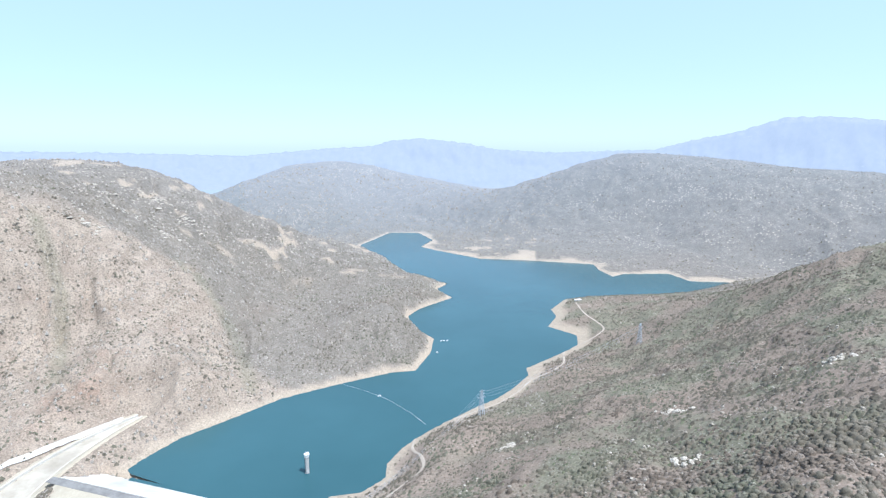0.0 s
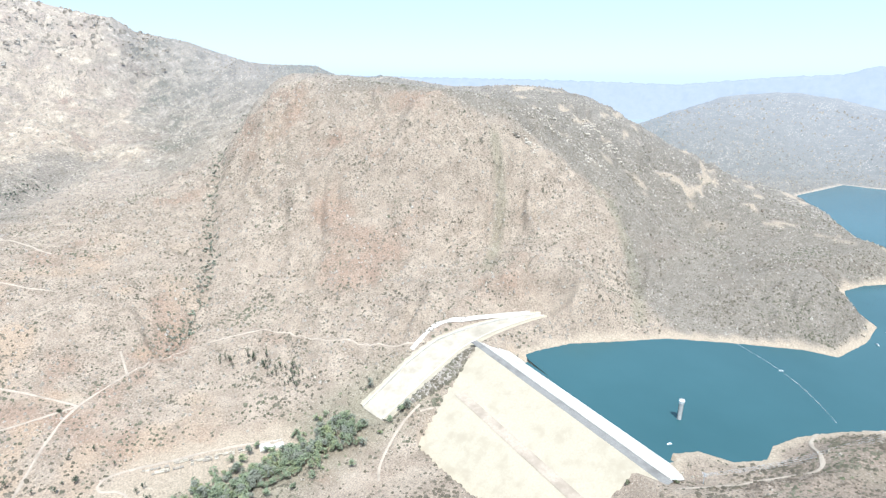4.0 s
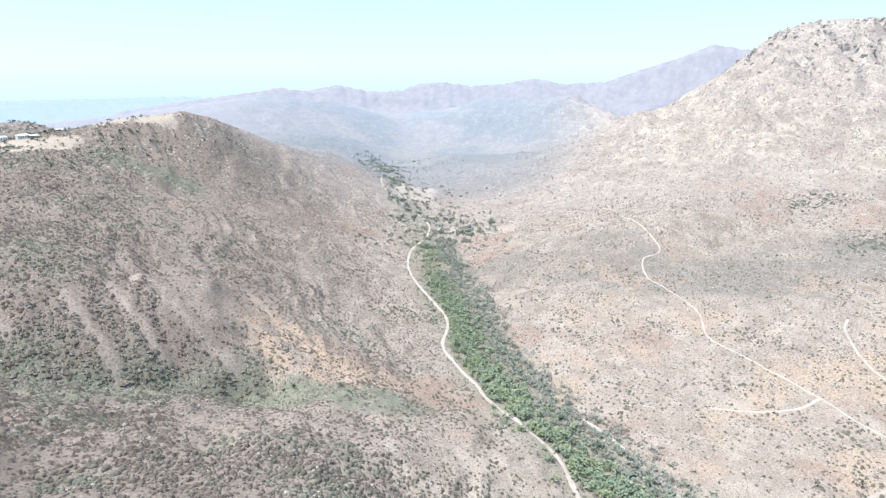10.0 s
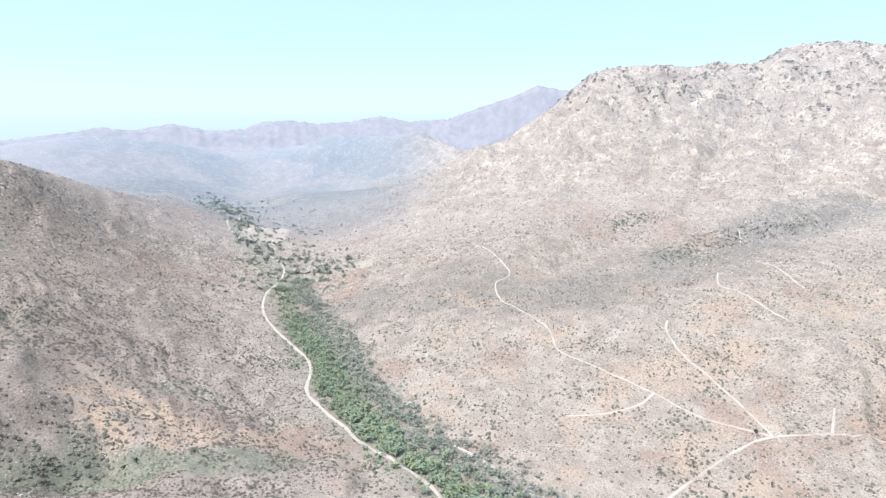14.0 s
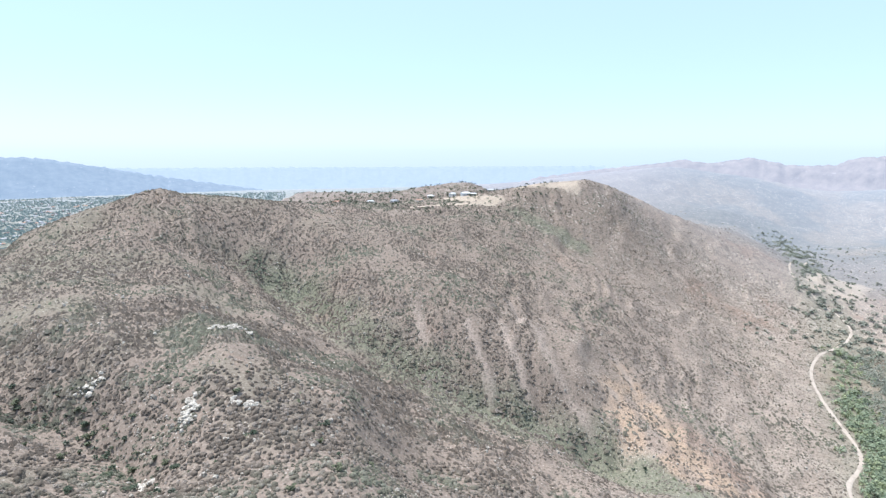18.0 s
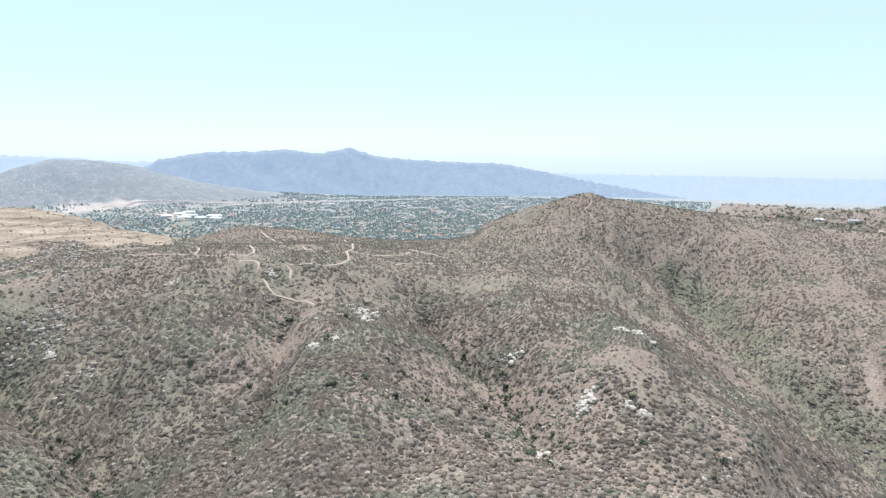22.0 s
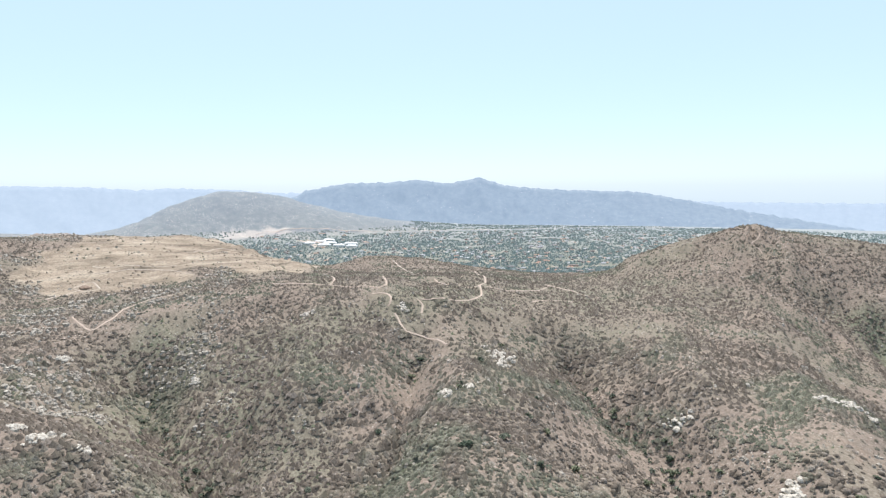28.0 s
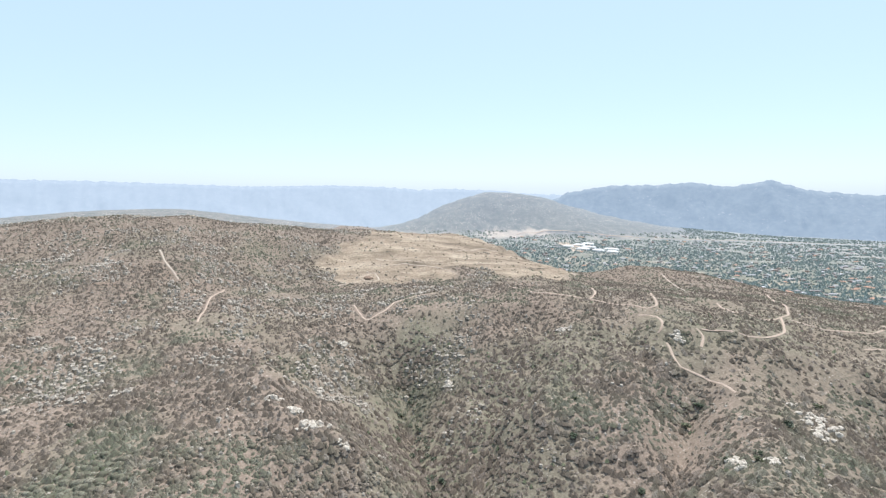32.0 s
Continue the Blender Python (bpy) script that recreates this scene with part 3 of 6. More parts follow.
ROADS = [
    [(-492, -45), (-516, -20), (-600, 30), (-685, 84), (-723, 124), (-762, 214), (-764, 282), (-719, 374), (-589, 428), (-523, 455), (-477, 494)],
    [(-723, 124), (-738, 44), (-775, -20), (-815, -116), (-841, -174), (-908, -209), (-955, -266), (-992, -324), (-1054, -360), (-1109, -347), (-1206, -435), (-1278, -501)],
    [(-775, -20), (-738, -40), (-700, -82), (-676, -126)],
    [(-723, 124), (-795, 85), (-866, 23), (-941, -13), (-992, -16)],
    [(-397, -136), (-414, -167), (-465, -224), (-493, -297), (-514, -359), (-541, -395), (-574, -462), (-600, -507), (-683, -567), (-755, -684), (-837, -807), (-944, -900), (-1074, -960), (-1160, -1051), (-1237, -1300), (-1471, -1529), (-1619, -1609)],
    [(-512, -121), (-528, -159), (-554, -219), (-561, -261)],
    [(-557, -235), (-531, -166), (-498, -93), (-486, -34), (-500, 8), (-509, 97)],
    [(-480, 100), (-535, 113), (-557, 97), (-572, 104), (-567, 135), (-534, 213), (-509, 255), (-477, 277)],
    [(-404, 404), (-401, 364), (-380, 319), (-359, 297)],
    [(-396, 396), (-380, 422), (-350, 448), (-313, 447), (-281, 433)],
    [(-1266, 70), (-1184, 72), (-1131, 115), (-1052, 148), (-1011, 182)],
    [(-1601, 125), (-1547, 130)],
    [(-1351, 143), (-1308, 181), (-1170, 214)],
    [(-812, 203), (-748, 190)],
    [(-106, 418), (-80, 456), (-51, 488), (-20, 529), (-36, 602), (-20, 655), (66, 706), (110, 751), (142, 800), (195, 835), (226, 940), (310, 1000), (300, 1091), (305, 1200)],
]
TRAILS = [
    [(699, -336), (661, -348), (637, -373), (609, -392)],
    [(689, -446), (627, -410), (609, -392), (592, -399), (560, -414), (547, -430), (646, -503)],
    [(534, -399), (520, -409), (500, -400), (495, -391)],
    [(483, -423), (474, -423), (463, -411)],
    [(482, -428), (474, -443), (463, -454), (458, -475), (476, -521), (524, -573)],
    [(811, -880), (580, -647), (524, -573), (538, -528), (590, -551)],
    [(513, -573), (491, -590), (483, -641), (491, -681)],
    [(502, -695), (434, -673), (400, -677)],
    [(441, -579), (429, -610), (413, -628)],
    [(1016, -825), (772, -684)],
    [(739, -147), (684, -156), (736, -208), (742, -252)],
    [(480, -389), (452, -380), (437, -391), (402, -388)],
    [(938, -184), (946, -198), (954, -211), (910, -210), (907, -196), (934, -185)],
    [(895, -145), (923, -185)],
    [(1058, -390), (1112, -457), (1101, -491)],
    [(1030, -228), (997, -278), (988, -339)],
    [(987, -225), (976, -298), (947, -333)],
    [(295, -966), (295, -953), (299, -940), (286, -935), (280, -926)],
    [(946, 100), (899, 85), (847, 62)],
    [(830, 6), (778, 18), (678, 21)],
]
GULLIES = [
    (22, 10, [(342, -509), (294, -464), (243, -434), (197, -412), (160, -376), (122, -326), (123, -312)]),
    (20, 13, [(412, -358), (338, -275), (310, -230), (286, -193), (256, -164)]),
    (28, 14, [(601, -180), (559, -166), (477, -162), (419, -161), (340, -147), (312, -141)]),
    (42, 24, [(175, -883), (95, -839), (20, -730), (-60, -648), (-119, -605), (-213, -565), (-290, -525)]),
    (14, 9, [(526, -289), (493, -232), (409, -181), (361, -154)]),
    (30, 22, [(-803, 276), (-906, 374), (-1232, 552), (-1564, 785), (-1819, 1049)]),
    (14, 8, [(-707, 932), (-618, 849), (-517, 675)]),
    (14, 8, [(-535, 1074), (-438, 987), (-369, 919), (-281, 745)]),
    (14, 7, [(-633, 996), (-630, 926), (-532, 799)]),
    (60, 35, [(-2544, 905), (-1899, 444), (-1632, 242), (-1450, 12)]),
    (40, 25, [(-3188, 281), (-2249, 51), (-1700, -8)]),
    (40, 25, [(-2736, 596), (-2037, 231)]),
    (25, 12, [(126, -845), (29, -676), (-49, -599)]),
    (22, 10, [(-392, -1081), (-444, -853), (-513, -783), (-517, -695)]),
]
SPURS = [
    (34, 12, [(530, -30), (489, -55), (430, -80), (395, -120), (370, -150)]),
    (32, 12, [(395, -385), (345, -345), (300, -300), (255, -250), (215, -205)]),
    (34, 9, [(560, -330), (500, -280), (430, -235), (375, -205)]),
    (38, 12, [(240, -800), (190, -650), (140, -560), (107, -500), (98, -420), (90, -350)]),
    (30, 8, [(300, -600), (270, -540), (225, -480), (165, -430)]),
]
CHUTES = [
    [(-158, -685), (-163, -651), (-166, -626), (-167, -597)],
    [(-246, -720), (-258, -679), (-254, -640), (-262, -611), (-271, -590), (-282, -560)],
    [(-303, -669), (-315, -647), (-326, -626), (-336, -606)],
    [(-91, -717), (-94, -689), (-97, -670)],
    [(-240, -758), (-236, -699)],
    [(-205, -700), (-208, -650), (-214, -600)],
    [(-372, -690), (-376, -660), (-372, -624)],
]

TURNS, RINGS = 1240, 310
R0, R1 = 0.05, 4200.0
ring_r = (R0 + GRID) * ((R1 + GRID) / (R0 + GRID)) ** (np.arange(RINGS) / (RINGS - 1)) - GRID
turn_a = SEAM + np.arange(TURNS) * 2 * np.pi / TURNS
RR, AA = np.meshgrid(ring_r, turn_a, indexing="ij")
GX, GY = RR * np.sin(AA), RR * np.cos(AA)
GZ = base_height(GX, GY)
slope_r = np.gradient(GZ, axis=0) / np.gradient(RR, axis=0)
slope_a = (np.roll(GZ, -1, 1) - np.roll(GZ, 1, 1)) / (2 * RR * 2 * np.pi / TURNS)
STEEP = np.hypot(slope_r, slope_a)
rough = np.clip(STEEP / 0.28, 0.10, 1.0)
rough = np.where((GZ > 140) & (RR < 1500), np.maximum(rough, 0.5), rough)
ridged = 0.0
for wave, size in ((230, 11.0), (105, 9.0), (50, 5.0), (24, 2.2), (11, 0.9)):
    ridged = ridged + size * (0.36 - np.abs(perlin(GX / wave + wave, GY / wave + 0.6 * perlin(GX / wave, GY / wave))))
relief = ridged * smooth_step(200, 420, RR)
far = smooth_step(1300, 2600, RR)
relief += far * (10 * perlin(GX / 340, GY / 340) + 10 * (0.36 - np.abs(perlin(GX / 150 + 3, GY / 150))) + 7 * (0.36 - np.abs(perlin(GX / 60, GY / 60))))
gully = np.abs(perlin(AA * 24 + 2.2 * perlin(GX / 150, GY / 150), np.log(RR + LEVEL) * 2.6))
bearing = np.degrees(AA) - 360 * (np.degrees(AA) > 180)
relief += np.where((bearing > -75) & (bearing < 6) & (RR > 700) & (RR < 1700), 17 * (gully - 0.33), 0)
crag = smooth_step(-120, -108, bearing) * smooth_step(-58, -72, bearing) * smooth_step(1700, 2300, RR)
relief += 1.6 * crag * (24 * (0.36 - np.abs(perlin(GX / 210 + 5, GY / 210))) + 20 * (0.36 - np.abs(perlin(GX / 90, GY / 90 + 5))) + 12 * (0.36 - np.abs(perlin(GX / 40, GY / 40))))
relief += np.minimum(RR * 0.010, 16) * (gully - 0.33) * smooth_step(0.2, 0.45, STEEP) * smooth_step(500, 800, RR)
relief *= 1 + 0.25 * smooth_step(-130, -150, bearing - 360 * (bearing > 70)) * smooth_step(1150, 900, RR)
GZ = GZ + relief * rough
GZ += 15 * np.exp(-((GX - 1190) ** 2 + (GY - 92) ** 2) / 75 ** 2)
GZ += 11 * np.exp(-np.hypot(GX - 314, GY + 1002) / 110)
for k, (wide_, deep, gully_line) in enumerate(GULLIES):
    GZ -= deep * (1.45 if k < 3 else 1.15 if k in (6, 7, 8) else 1.0) * np.exp(-line_distance(GX, GY, gully_line) / wide_)
for wide_, tall_, spur_line in SPURS:
    spur_d = line_distance(GX, GY, spur_line) + 6 * perlin(GX / 30, GY / 30)
    GZ += tall_ * np.exp(-(spur_d / wide_) ** 2)

# crests seen against the sky: bearing, rise over distance from the middle of the place
CREST_MOUNTAIN = [
    (-110.8, -0.0566), (-108.3, -0.0437), (-106.2, -0.017), (-103.4, 0.0145), (-101.8, 0.0415), (-100.1, 0.0658), (-98.5, 0.0752),
    (-96.4, 0.0787), (-93.7, 0.0788), (-90.9, 0.0733), (-88.7, 0.0792), (-86.5, 0.0751), (-85.4, 0.077), (-84.1, 0.0932), (-82.7, 0.0994),
    (-80.0, 0.1003), (-77.3, 0.0931), (-74.6, 0.0831), (-71.9, 0.0766), (-70.5, 0.059), (-68.2, 0.0517), (-66.2, 0.0454), (-64.1, 0.0324),
    (-61.2, 0.0171), (-59.3, 0.0138), (-55.0, 0.0123), (-53.2, -0.0018), (-50.8, -0.0044), (-48.6, -0.0061)]
CREST_KNOB = [(151.3, -0.126), (154.0, -0.1082), (156.7, -0.0907), (159.6, -0.0756), (161.6, -0.064), (162.7, -0.0611), (164.7, -0.0706), (168.2, -0.0772), (174.2, -0.0898), (176.6, -0.0937)]
CREST_HOUSES = [(-164.1, -0.072), (-160.0, -0.058), (-157.2, -0.0533), (-155.0, -0.0498), (-152.7, -0.061), (-150.0, -0.0814), (-146.2, -0.1138)]


def fit_crest(crest, near_r, far_r, width):
    """Raise or lower the rims of the land so that its skyline follows a crest."""
    global GZ
    az, rise = np.array(crest).T
    inside = (RR > near_r) & (RR < far_r)
    cols = np.arange(TURNS)
    for _ in range(3):
        seen = np.where(inside, (GZ - 360.0) / RR, -9)
        top = np.argmax(seen, 0)
        rim = RR[top, cols]
        rim = sum(np.roll(rim, k) for k in range(-6, 7)) / 13
        want = np.interp(bearing[0], az, rise)
        fade = smooth_step(az[0] - 0.5, az[0] + 2, bearing[0]) * smooth_step(az[-1] + 0.5, az[-1] - 2, bearing[0])
        GZ = GZ + ((want - seen.max(0)) * rim * fade)[None, :] * np.exp(-((RR - rim[None, :]) / width) ** 2)


fit_crest(CREST_MOUNTAIN, 1500, 3900, 520)
fit_crest(CREST_HOUSES, 900, 1900, 230)
fit_crest(CREST_KNOB, 650, 1250, 120)
SD = np.full(GX.shape, 1e9)
wide = (np.abs((AA + np.pi) % (2 * np.pi) - np.pi) < 1.2) & (RR < 3200) & (RR > 250)
SD[wide] = shore_distance(GX[wide], GY[wide])
side = smooth_step(0, 70, SD)
GZ = np.where(SD < 0, -np.minimum(14, 0.6 - 0.22 * SD), GZ * side + (0.5 + 0.22 * np.minimum(SD, 90)) * (1 - side))
GZ = np.where((SD > 0) & (SD < 1e8) & (GY > 500), np.maximum(GZ, 0.5 + 0.05 * np.minimum(SD, 60)), GZ)

# room for the dam and the spillway
DAM_N, DAM_S = Vector((-402, 515, 16)), Vector((-123, 431, 16))
along = (DAM_S - DAM_N).normalized()
up_side = Vector((-along.y, along.x, 0))
if up_side.y < 0:
    up_side = -up_side
FACE_UP = [(4, 16.2), (6, 16.0), (40, 0.5), (52, -7), (54, -12)]
FACE_DOWN = [(-6, 16.2), (-20, 9), (-40, -1), (-60, -11), (-66, -11.6), (-90, -24), (-115, -37), (-150, -54)]
dam_al = (GX - DAM_N.x) * along.x + (GY - DAM_N.y) * along.y
dam_up = (GX - DAM_N.x) * up_side.x + (GY - DAM_N.y) * up_side.y
profile = sorted(FACE_DOWN + FACE_UP)
under = np.interp(dam_up, [d for d, _ in profile], [h for _, h in profile]) - 2.5
left_end = 6 + np.clip(-dam_up - 10, 0, 200) * 0.5 + 5 * perlin(dam_up / 20, dam_up * 0)
in_dam = (dam_al > left_end) & (dam_al < 268) & (dam_up > -135) & (dam_up < 50)
GZ = np.where(in_dam, np.minimum(GZ, under), GZ)
bank = (dam_al > 262) & (dam_al < 345) & (dam_up > -135) & (dam_up < 0)
GZ = np.where(bank, np.minimum(GZ, under + 1.2 + 0.42 * np.clip(dam_al - 268 + 5 * perlin(GX / 9, GY / 9), 0, 200)), GZ)
hump = (dam_al > -14) & (dam_al <= left_end) & (dam_up < -8) & (dam_up > -135)
GZ = np.where(hump, np.maximum(GZ, under + 2.5 + np.clip(0.16 * (left_end - dam_al), 0.6, 6)), GZ)
SPILL = [(-398, 662), (-412, 632), (-424, 600), (-438, 552), (-448, 502), (-452, 448), (-455, 406), (-456, 372)]
SPILL_W = [8, 14, 22, 32, 42, 44, 40, 38]
SPILL_Z = [11, 10.5, 10, 8, 2, -14, -32, -45]
spill_d = line_distance(GX, GY, SPILL)
spill_y = np.interp(-GY, [-p[1] for p in SPILL], SPILL_Z)
spill_w = np.interp(-GY, [-p[1] for p in SPILL], SPILL_W)
GZ = np.where(spill_d < spill_w * 0.5 + 5, np.minimum(GZ, spill_y - 1.5), GZ)
off = np.maximum(spill_d - spill_w * 0.5 - 5, 0)
GZ = np.where((off > 0) & (off < 110), np.minimum(GZ, spill_y + 1.5 + 0.4 * off + 0.012 * off ** 2), GZ)


def height(x, y):
    """Ground height at places, from the same grid that makes the ground sheet."""
    x, y = np.asarray(x, float), np.asarray(y, float)
    r = np.clip(np.hypot(x, y), R0, R1 - 1)
    fr = np.log((r + GRID) / (R0 + GRID)) / math.log((R1 + GRID) / (R0 + GRID)) * (RINGS - 1)
    fa = ((np.arctan2(x, y) - SEAM) % (2 * np.pi)) / (2 * np.pi) * TURNS
    i, j = np.minimum(fr.astype(int), RINGS - 2), fa.astype(int) % TURNS
    u, v, k = fr - i, fa - np.floor(fa), (j + 1) % TURNS
    return (GZ[i, j] * (1 - u) + GZ[i + 1, j] * u) * (1 - v) + (GZ[i, k] * (1 - u) + GZ[i + 1, k] * u) * v


def field(grid, x, y):
    r = np.clip(np.hypot(x, y), R0, R1 - 1)
    i = (np.log((r + GRID) / (R0 + GRID)) / math.log((R1 + GRID) / (R0 + GRID)) * (RINGS - 1)).astype(int)
    j = (((np.arctan2(x, y) - SEAM) % (2 * np.pi)) / (2 * np.pi) * TURNS).astype(int) % TURNS
    return grid[i, j]


# ---- what grows and lies where
BEAR = (np.degrees(AA) + 70) % 360 - 70          # bearing from -70 to 290
BACK = np.where(BEAR > 70, BEAR - 360, BEAR)     # bearing from -290 to 70
MOUNTAIN = smooth_step(-122, -112, BACK) * smooth_step(-55, -72, BACK) * smooth_step(1500, 2000, RR)
NORTH = smooth_step(-72, -60, BACK) * smooth_step(12, 2, BACK) * smooth_step(600, 700, RR) * (SD > 0) * smooth_step(2500, 2200, RR)
TOWN_LAND = smooth_step(130, 112, GZ) * (BACK < -160) * (RR > 1150)
ROCK = np.clip(MOUNTAIN + NORTH * (0.12 + 0.25 * smooth_step(1300, 1700, RR)) + 0.35 * smooth_step(1300, 1700, RR) * (BACK < -260), 0, 1)
stream = line_distance(GX, GY, STREAM)
GREEN = np.clip(0.8 * smooth_step(38, 18, line_distance(GX, GY, [(-394, -1216), (-447, -1165), (-520, -1135)]) + 12 * perlin(GX / 30, GY / 30)) + 0.45 * smooth_step(16, 4, np.minimum(line_distance(GX, GY, GULLIES[6][2]), line_distance(GX, GY, GULLIES[7][2]))) + 0.5 * smooth_step(90, 20, stream) + 0.85 * smooth_step(46, 12, line_distance(GX, GY, HOLLOW) + 14 * perlin(GX / 35, GY / 35))
                + 0.3 * smooth_step(0.45, 0.7, perlin(GX / 90 + 2, GY / 90) * 0.5 + 0.5) * (RR < 1100) * smooth_step(-175, -195, BACK)
                + 0.5 * smooth_step(85, 25, np.minimum(line_distance(GX, GY, GULLIES[2][2]), line_distance(GX, GY, GULLIES[4][2])) + 20 * perlin(GX / 45, GY / 45))
                + 0.7 * smooth_step(-5, 12, BACK) * (RR < 1400) * smooth_step(-0.2, 0.15, perlin(GX / 130 + 11, GY / 90) + 0.4 * perlin(GX / 40, GY / 40)) + 0.25 * smooth_step(520, 640, RR + 60 * perlin(GX / 70, GY / 70)) * smooth_step(1250, 1100, RR) * smooth_step(-240, -228, BACK) * smooth_step(-200, -212, BACK)
                + 1.0 * TOWN_LAND, 0, 1)
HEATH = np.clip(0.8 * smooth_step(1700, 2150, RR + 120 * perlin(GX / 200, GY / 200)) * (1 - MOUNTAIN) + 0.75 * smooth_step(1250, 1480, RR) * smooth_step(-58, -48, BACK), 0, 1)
OCHRES = 0 * RR
for ochre_line in OCHRE:
    OCHRES = np.maximum(OCHRES, smooth_step(26, 8, line_distance(GX, GY, ochre_line) + 12 * perlin(GX / 22, GY / 22)))
OCHRES = np.maximum(OCHRES, 0.85 * smooth_step(2300, 2800, RR) * smooth_step(-150, -141, BACK) * smooth_step(-112, -122, BACK) * smooth_step(-0.05, 0.3, perlin(GX / 420 + 3, GY / 420) + 0.5 * perlin(GX / 150, GY / 150)))
OCHRES = np.maximum(OCHRES, 0.6 * smooth_step(-125, -112, BACK) * smooth_step(-62, -75, BACK) * smooth_step(520, 600, RR) * smooth_step(1350, 1050, RR) * smooth_step(0.1, 0.45, perlin(GX / 130 + 7, GY / 130) + 0.5 * perlin(GX / 45, GY / 45)))
# greyer, more overgrown side of the north hill
north_edge = np.interp(GX, [-1000, -790, -586, -511, -437, -368, -303, -250], [900, 930, 1034, 1078, 988, 894, 792, 760])
GREY_NORTH = NORTH * smooth_step(-25, 30, GY - north_edge + 18 * perlin(GX / 40, GY / 40)) * (GX > -1000)
GREY_BAND = smooth_step(150, 50, line_distance(GX, GY, [(-973, -600), (-1040, -350), (-1160, -120), (-1329, 20), (-1500, 130), (-1700, 260), (-1900, 420)]) + 60 * perlin(GX / 110, GY / 110) + 30 * perlin(GX / 40, GY / 40))
TOWN_HILLS = (BACK < -215) * smooth_step(2500, 2800, RR) * smooth_step(112, 135, GZ)
FIELD = smooth_step(0.0, 14, -line_distance(GX, GY, MESA) + 120 + 30 * perlin(GX / 60, GY / 60))
PADS = np.maximum(smooth_step(38, 18, np.hypot(GX + 300, GY + 1352) + 14 * perlin(GX / 15, GY / 15)),
                  0.8 * smooth_step(30, 12, line_distance(GX, GY, [(-420, -1400), (-520, -1390), (-620, -1400)]) + 16 * perlin(GX / 18, GY / 18)))
PADS = np.maximum(PADS, smooth_step(44, 26, line_distance(GX, GY, [(-255, -1345), (-300, -1318), (-350, -1292)]) + 10 * perlin(GX / 15, GY / 15)))
PADS = np.maximum(PADS, 0.8 * smooth_step(52, 30, line_distance(GX, GY, [(-545, 135), (-500, 250)]) + 14 * perlin(GX / 20, GY / 20)))
PADS = np.maximum(PADS, 0.8 * smooth_step(75, 50, line_distance(GX, GY, [(-1300, -1225), (-1500, -1370)]) + 20 * perlin(GX / 30, GY / 30)))
for pad_x, pad_y, pad_r in ((-1235, -810, 34), (-1090, -857, 26), (-700, -92, 16), (-740, 122, 14), (-1140, -960, 24)):
    PADS = np.maximum(PADS, 0.8 * smooth_step(pad_r, pad_r * 0.5, np.hypot(GX - pad_x, GY - pad_y) + 8 * perlin(GX / 14, GY / 14)))
PADS = np.maximum(PADS, 0.85 * smooth_step(75, 35, line_distance(GX, GY, [(2880, -1210), (2800, -1330), (2740, -1450)]) + 35 * perlin(GX / 50, GY / 50)))
PADS = np.maximum(PADS, 0.5 * TOWN_LAND * smooth_step(0.32, 0.5, perlin(GX / 85, GY / 85) + 0.5 * perlin(GX / 38, GY / 38)) * (RR < 3400))
PADS = np.maximum(PADS, smooth_step(20, 8, line_distance(GX, GY, [(-150, -1222), (-232, -1238), (-300, -1250), (-344, -1262)]) + 14 * perlin(GX / 16, GY / 16)))
PADS = np.maximum(PADS, 0.9 * smooth_step(40, 20, line_distance(GX, GY, [(-448, -1361), (-515, -1350), (-577, -1338)]) + 22 * perlin(GX / 22, GY / 12)))
PADS = np.maximum(PADS, 0.85 * smooth_step(1250, 1480, RR) * smooth_step(-58, -48, BACK) * (BACK < 10) * (RR < 2200) * smooth_step(0.38, 0.5, perlin(GX / 80, GY / 80) + 0.5 * perlin(GX / 30, GY / 30)))
BEACH = 16 + 16 * smooth_step(-20, 0, GX - 0.05 * GY) * (GY < 1250) * (GY > 440) + 26 * smooth_step(1350, 1480, GY) * (GX > -100) * smooth_step(-0.2, 0.3, perlin(GX / 90, GY / 90))
PALE = np.clip(smooth_step(1.0, 0.4, (SD + 6 * perlin(GX / 25, GY / 25)) / BEACH) * (SD > -20) + PADS, 0, 1)
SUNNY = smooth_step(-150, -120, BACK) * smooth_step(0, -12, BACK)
SCRUB = np.clip(0.95 - 0.35 * SUNNY - 0.25 * MOUNTAIN, 0, 1) * (0.35 + 0.65 * smooth_step(500, 1000, RR))
SCRUB = SCRUB * (1 - 0.7 * OCHRES * (RR < 1500)) * (1 - 0.8 * PALE) * (1 - 0.6 * FIELD)
CHUTE = 0 * RR
for chute_line in CHUTES:
    CHUTE = np.maximum(CHUTE, smooth_step(9, 2, line_distance(GX, GY, chute_line) + 4 * perlin(GX / 20, GY / 20)))
# weight of the paler soil and cream stone, by bearing, chutes and noise
PALER = np.clip(0.22 + 0.8 * SUNNY + 0.15 * smooth_step(-15, 10, BACK) + 0.5 * CHUTE + 0.35 * smooth_step(0.1, 0.6, perlin(GX / 160 + 40, GY / 160)), 0, 1)


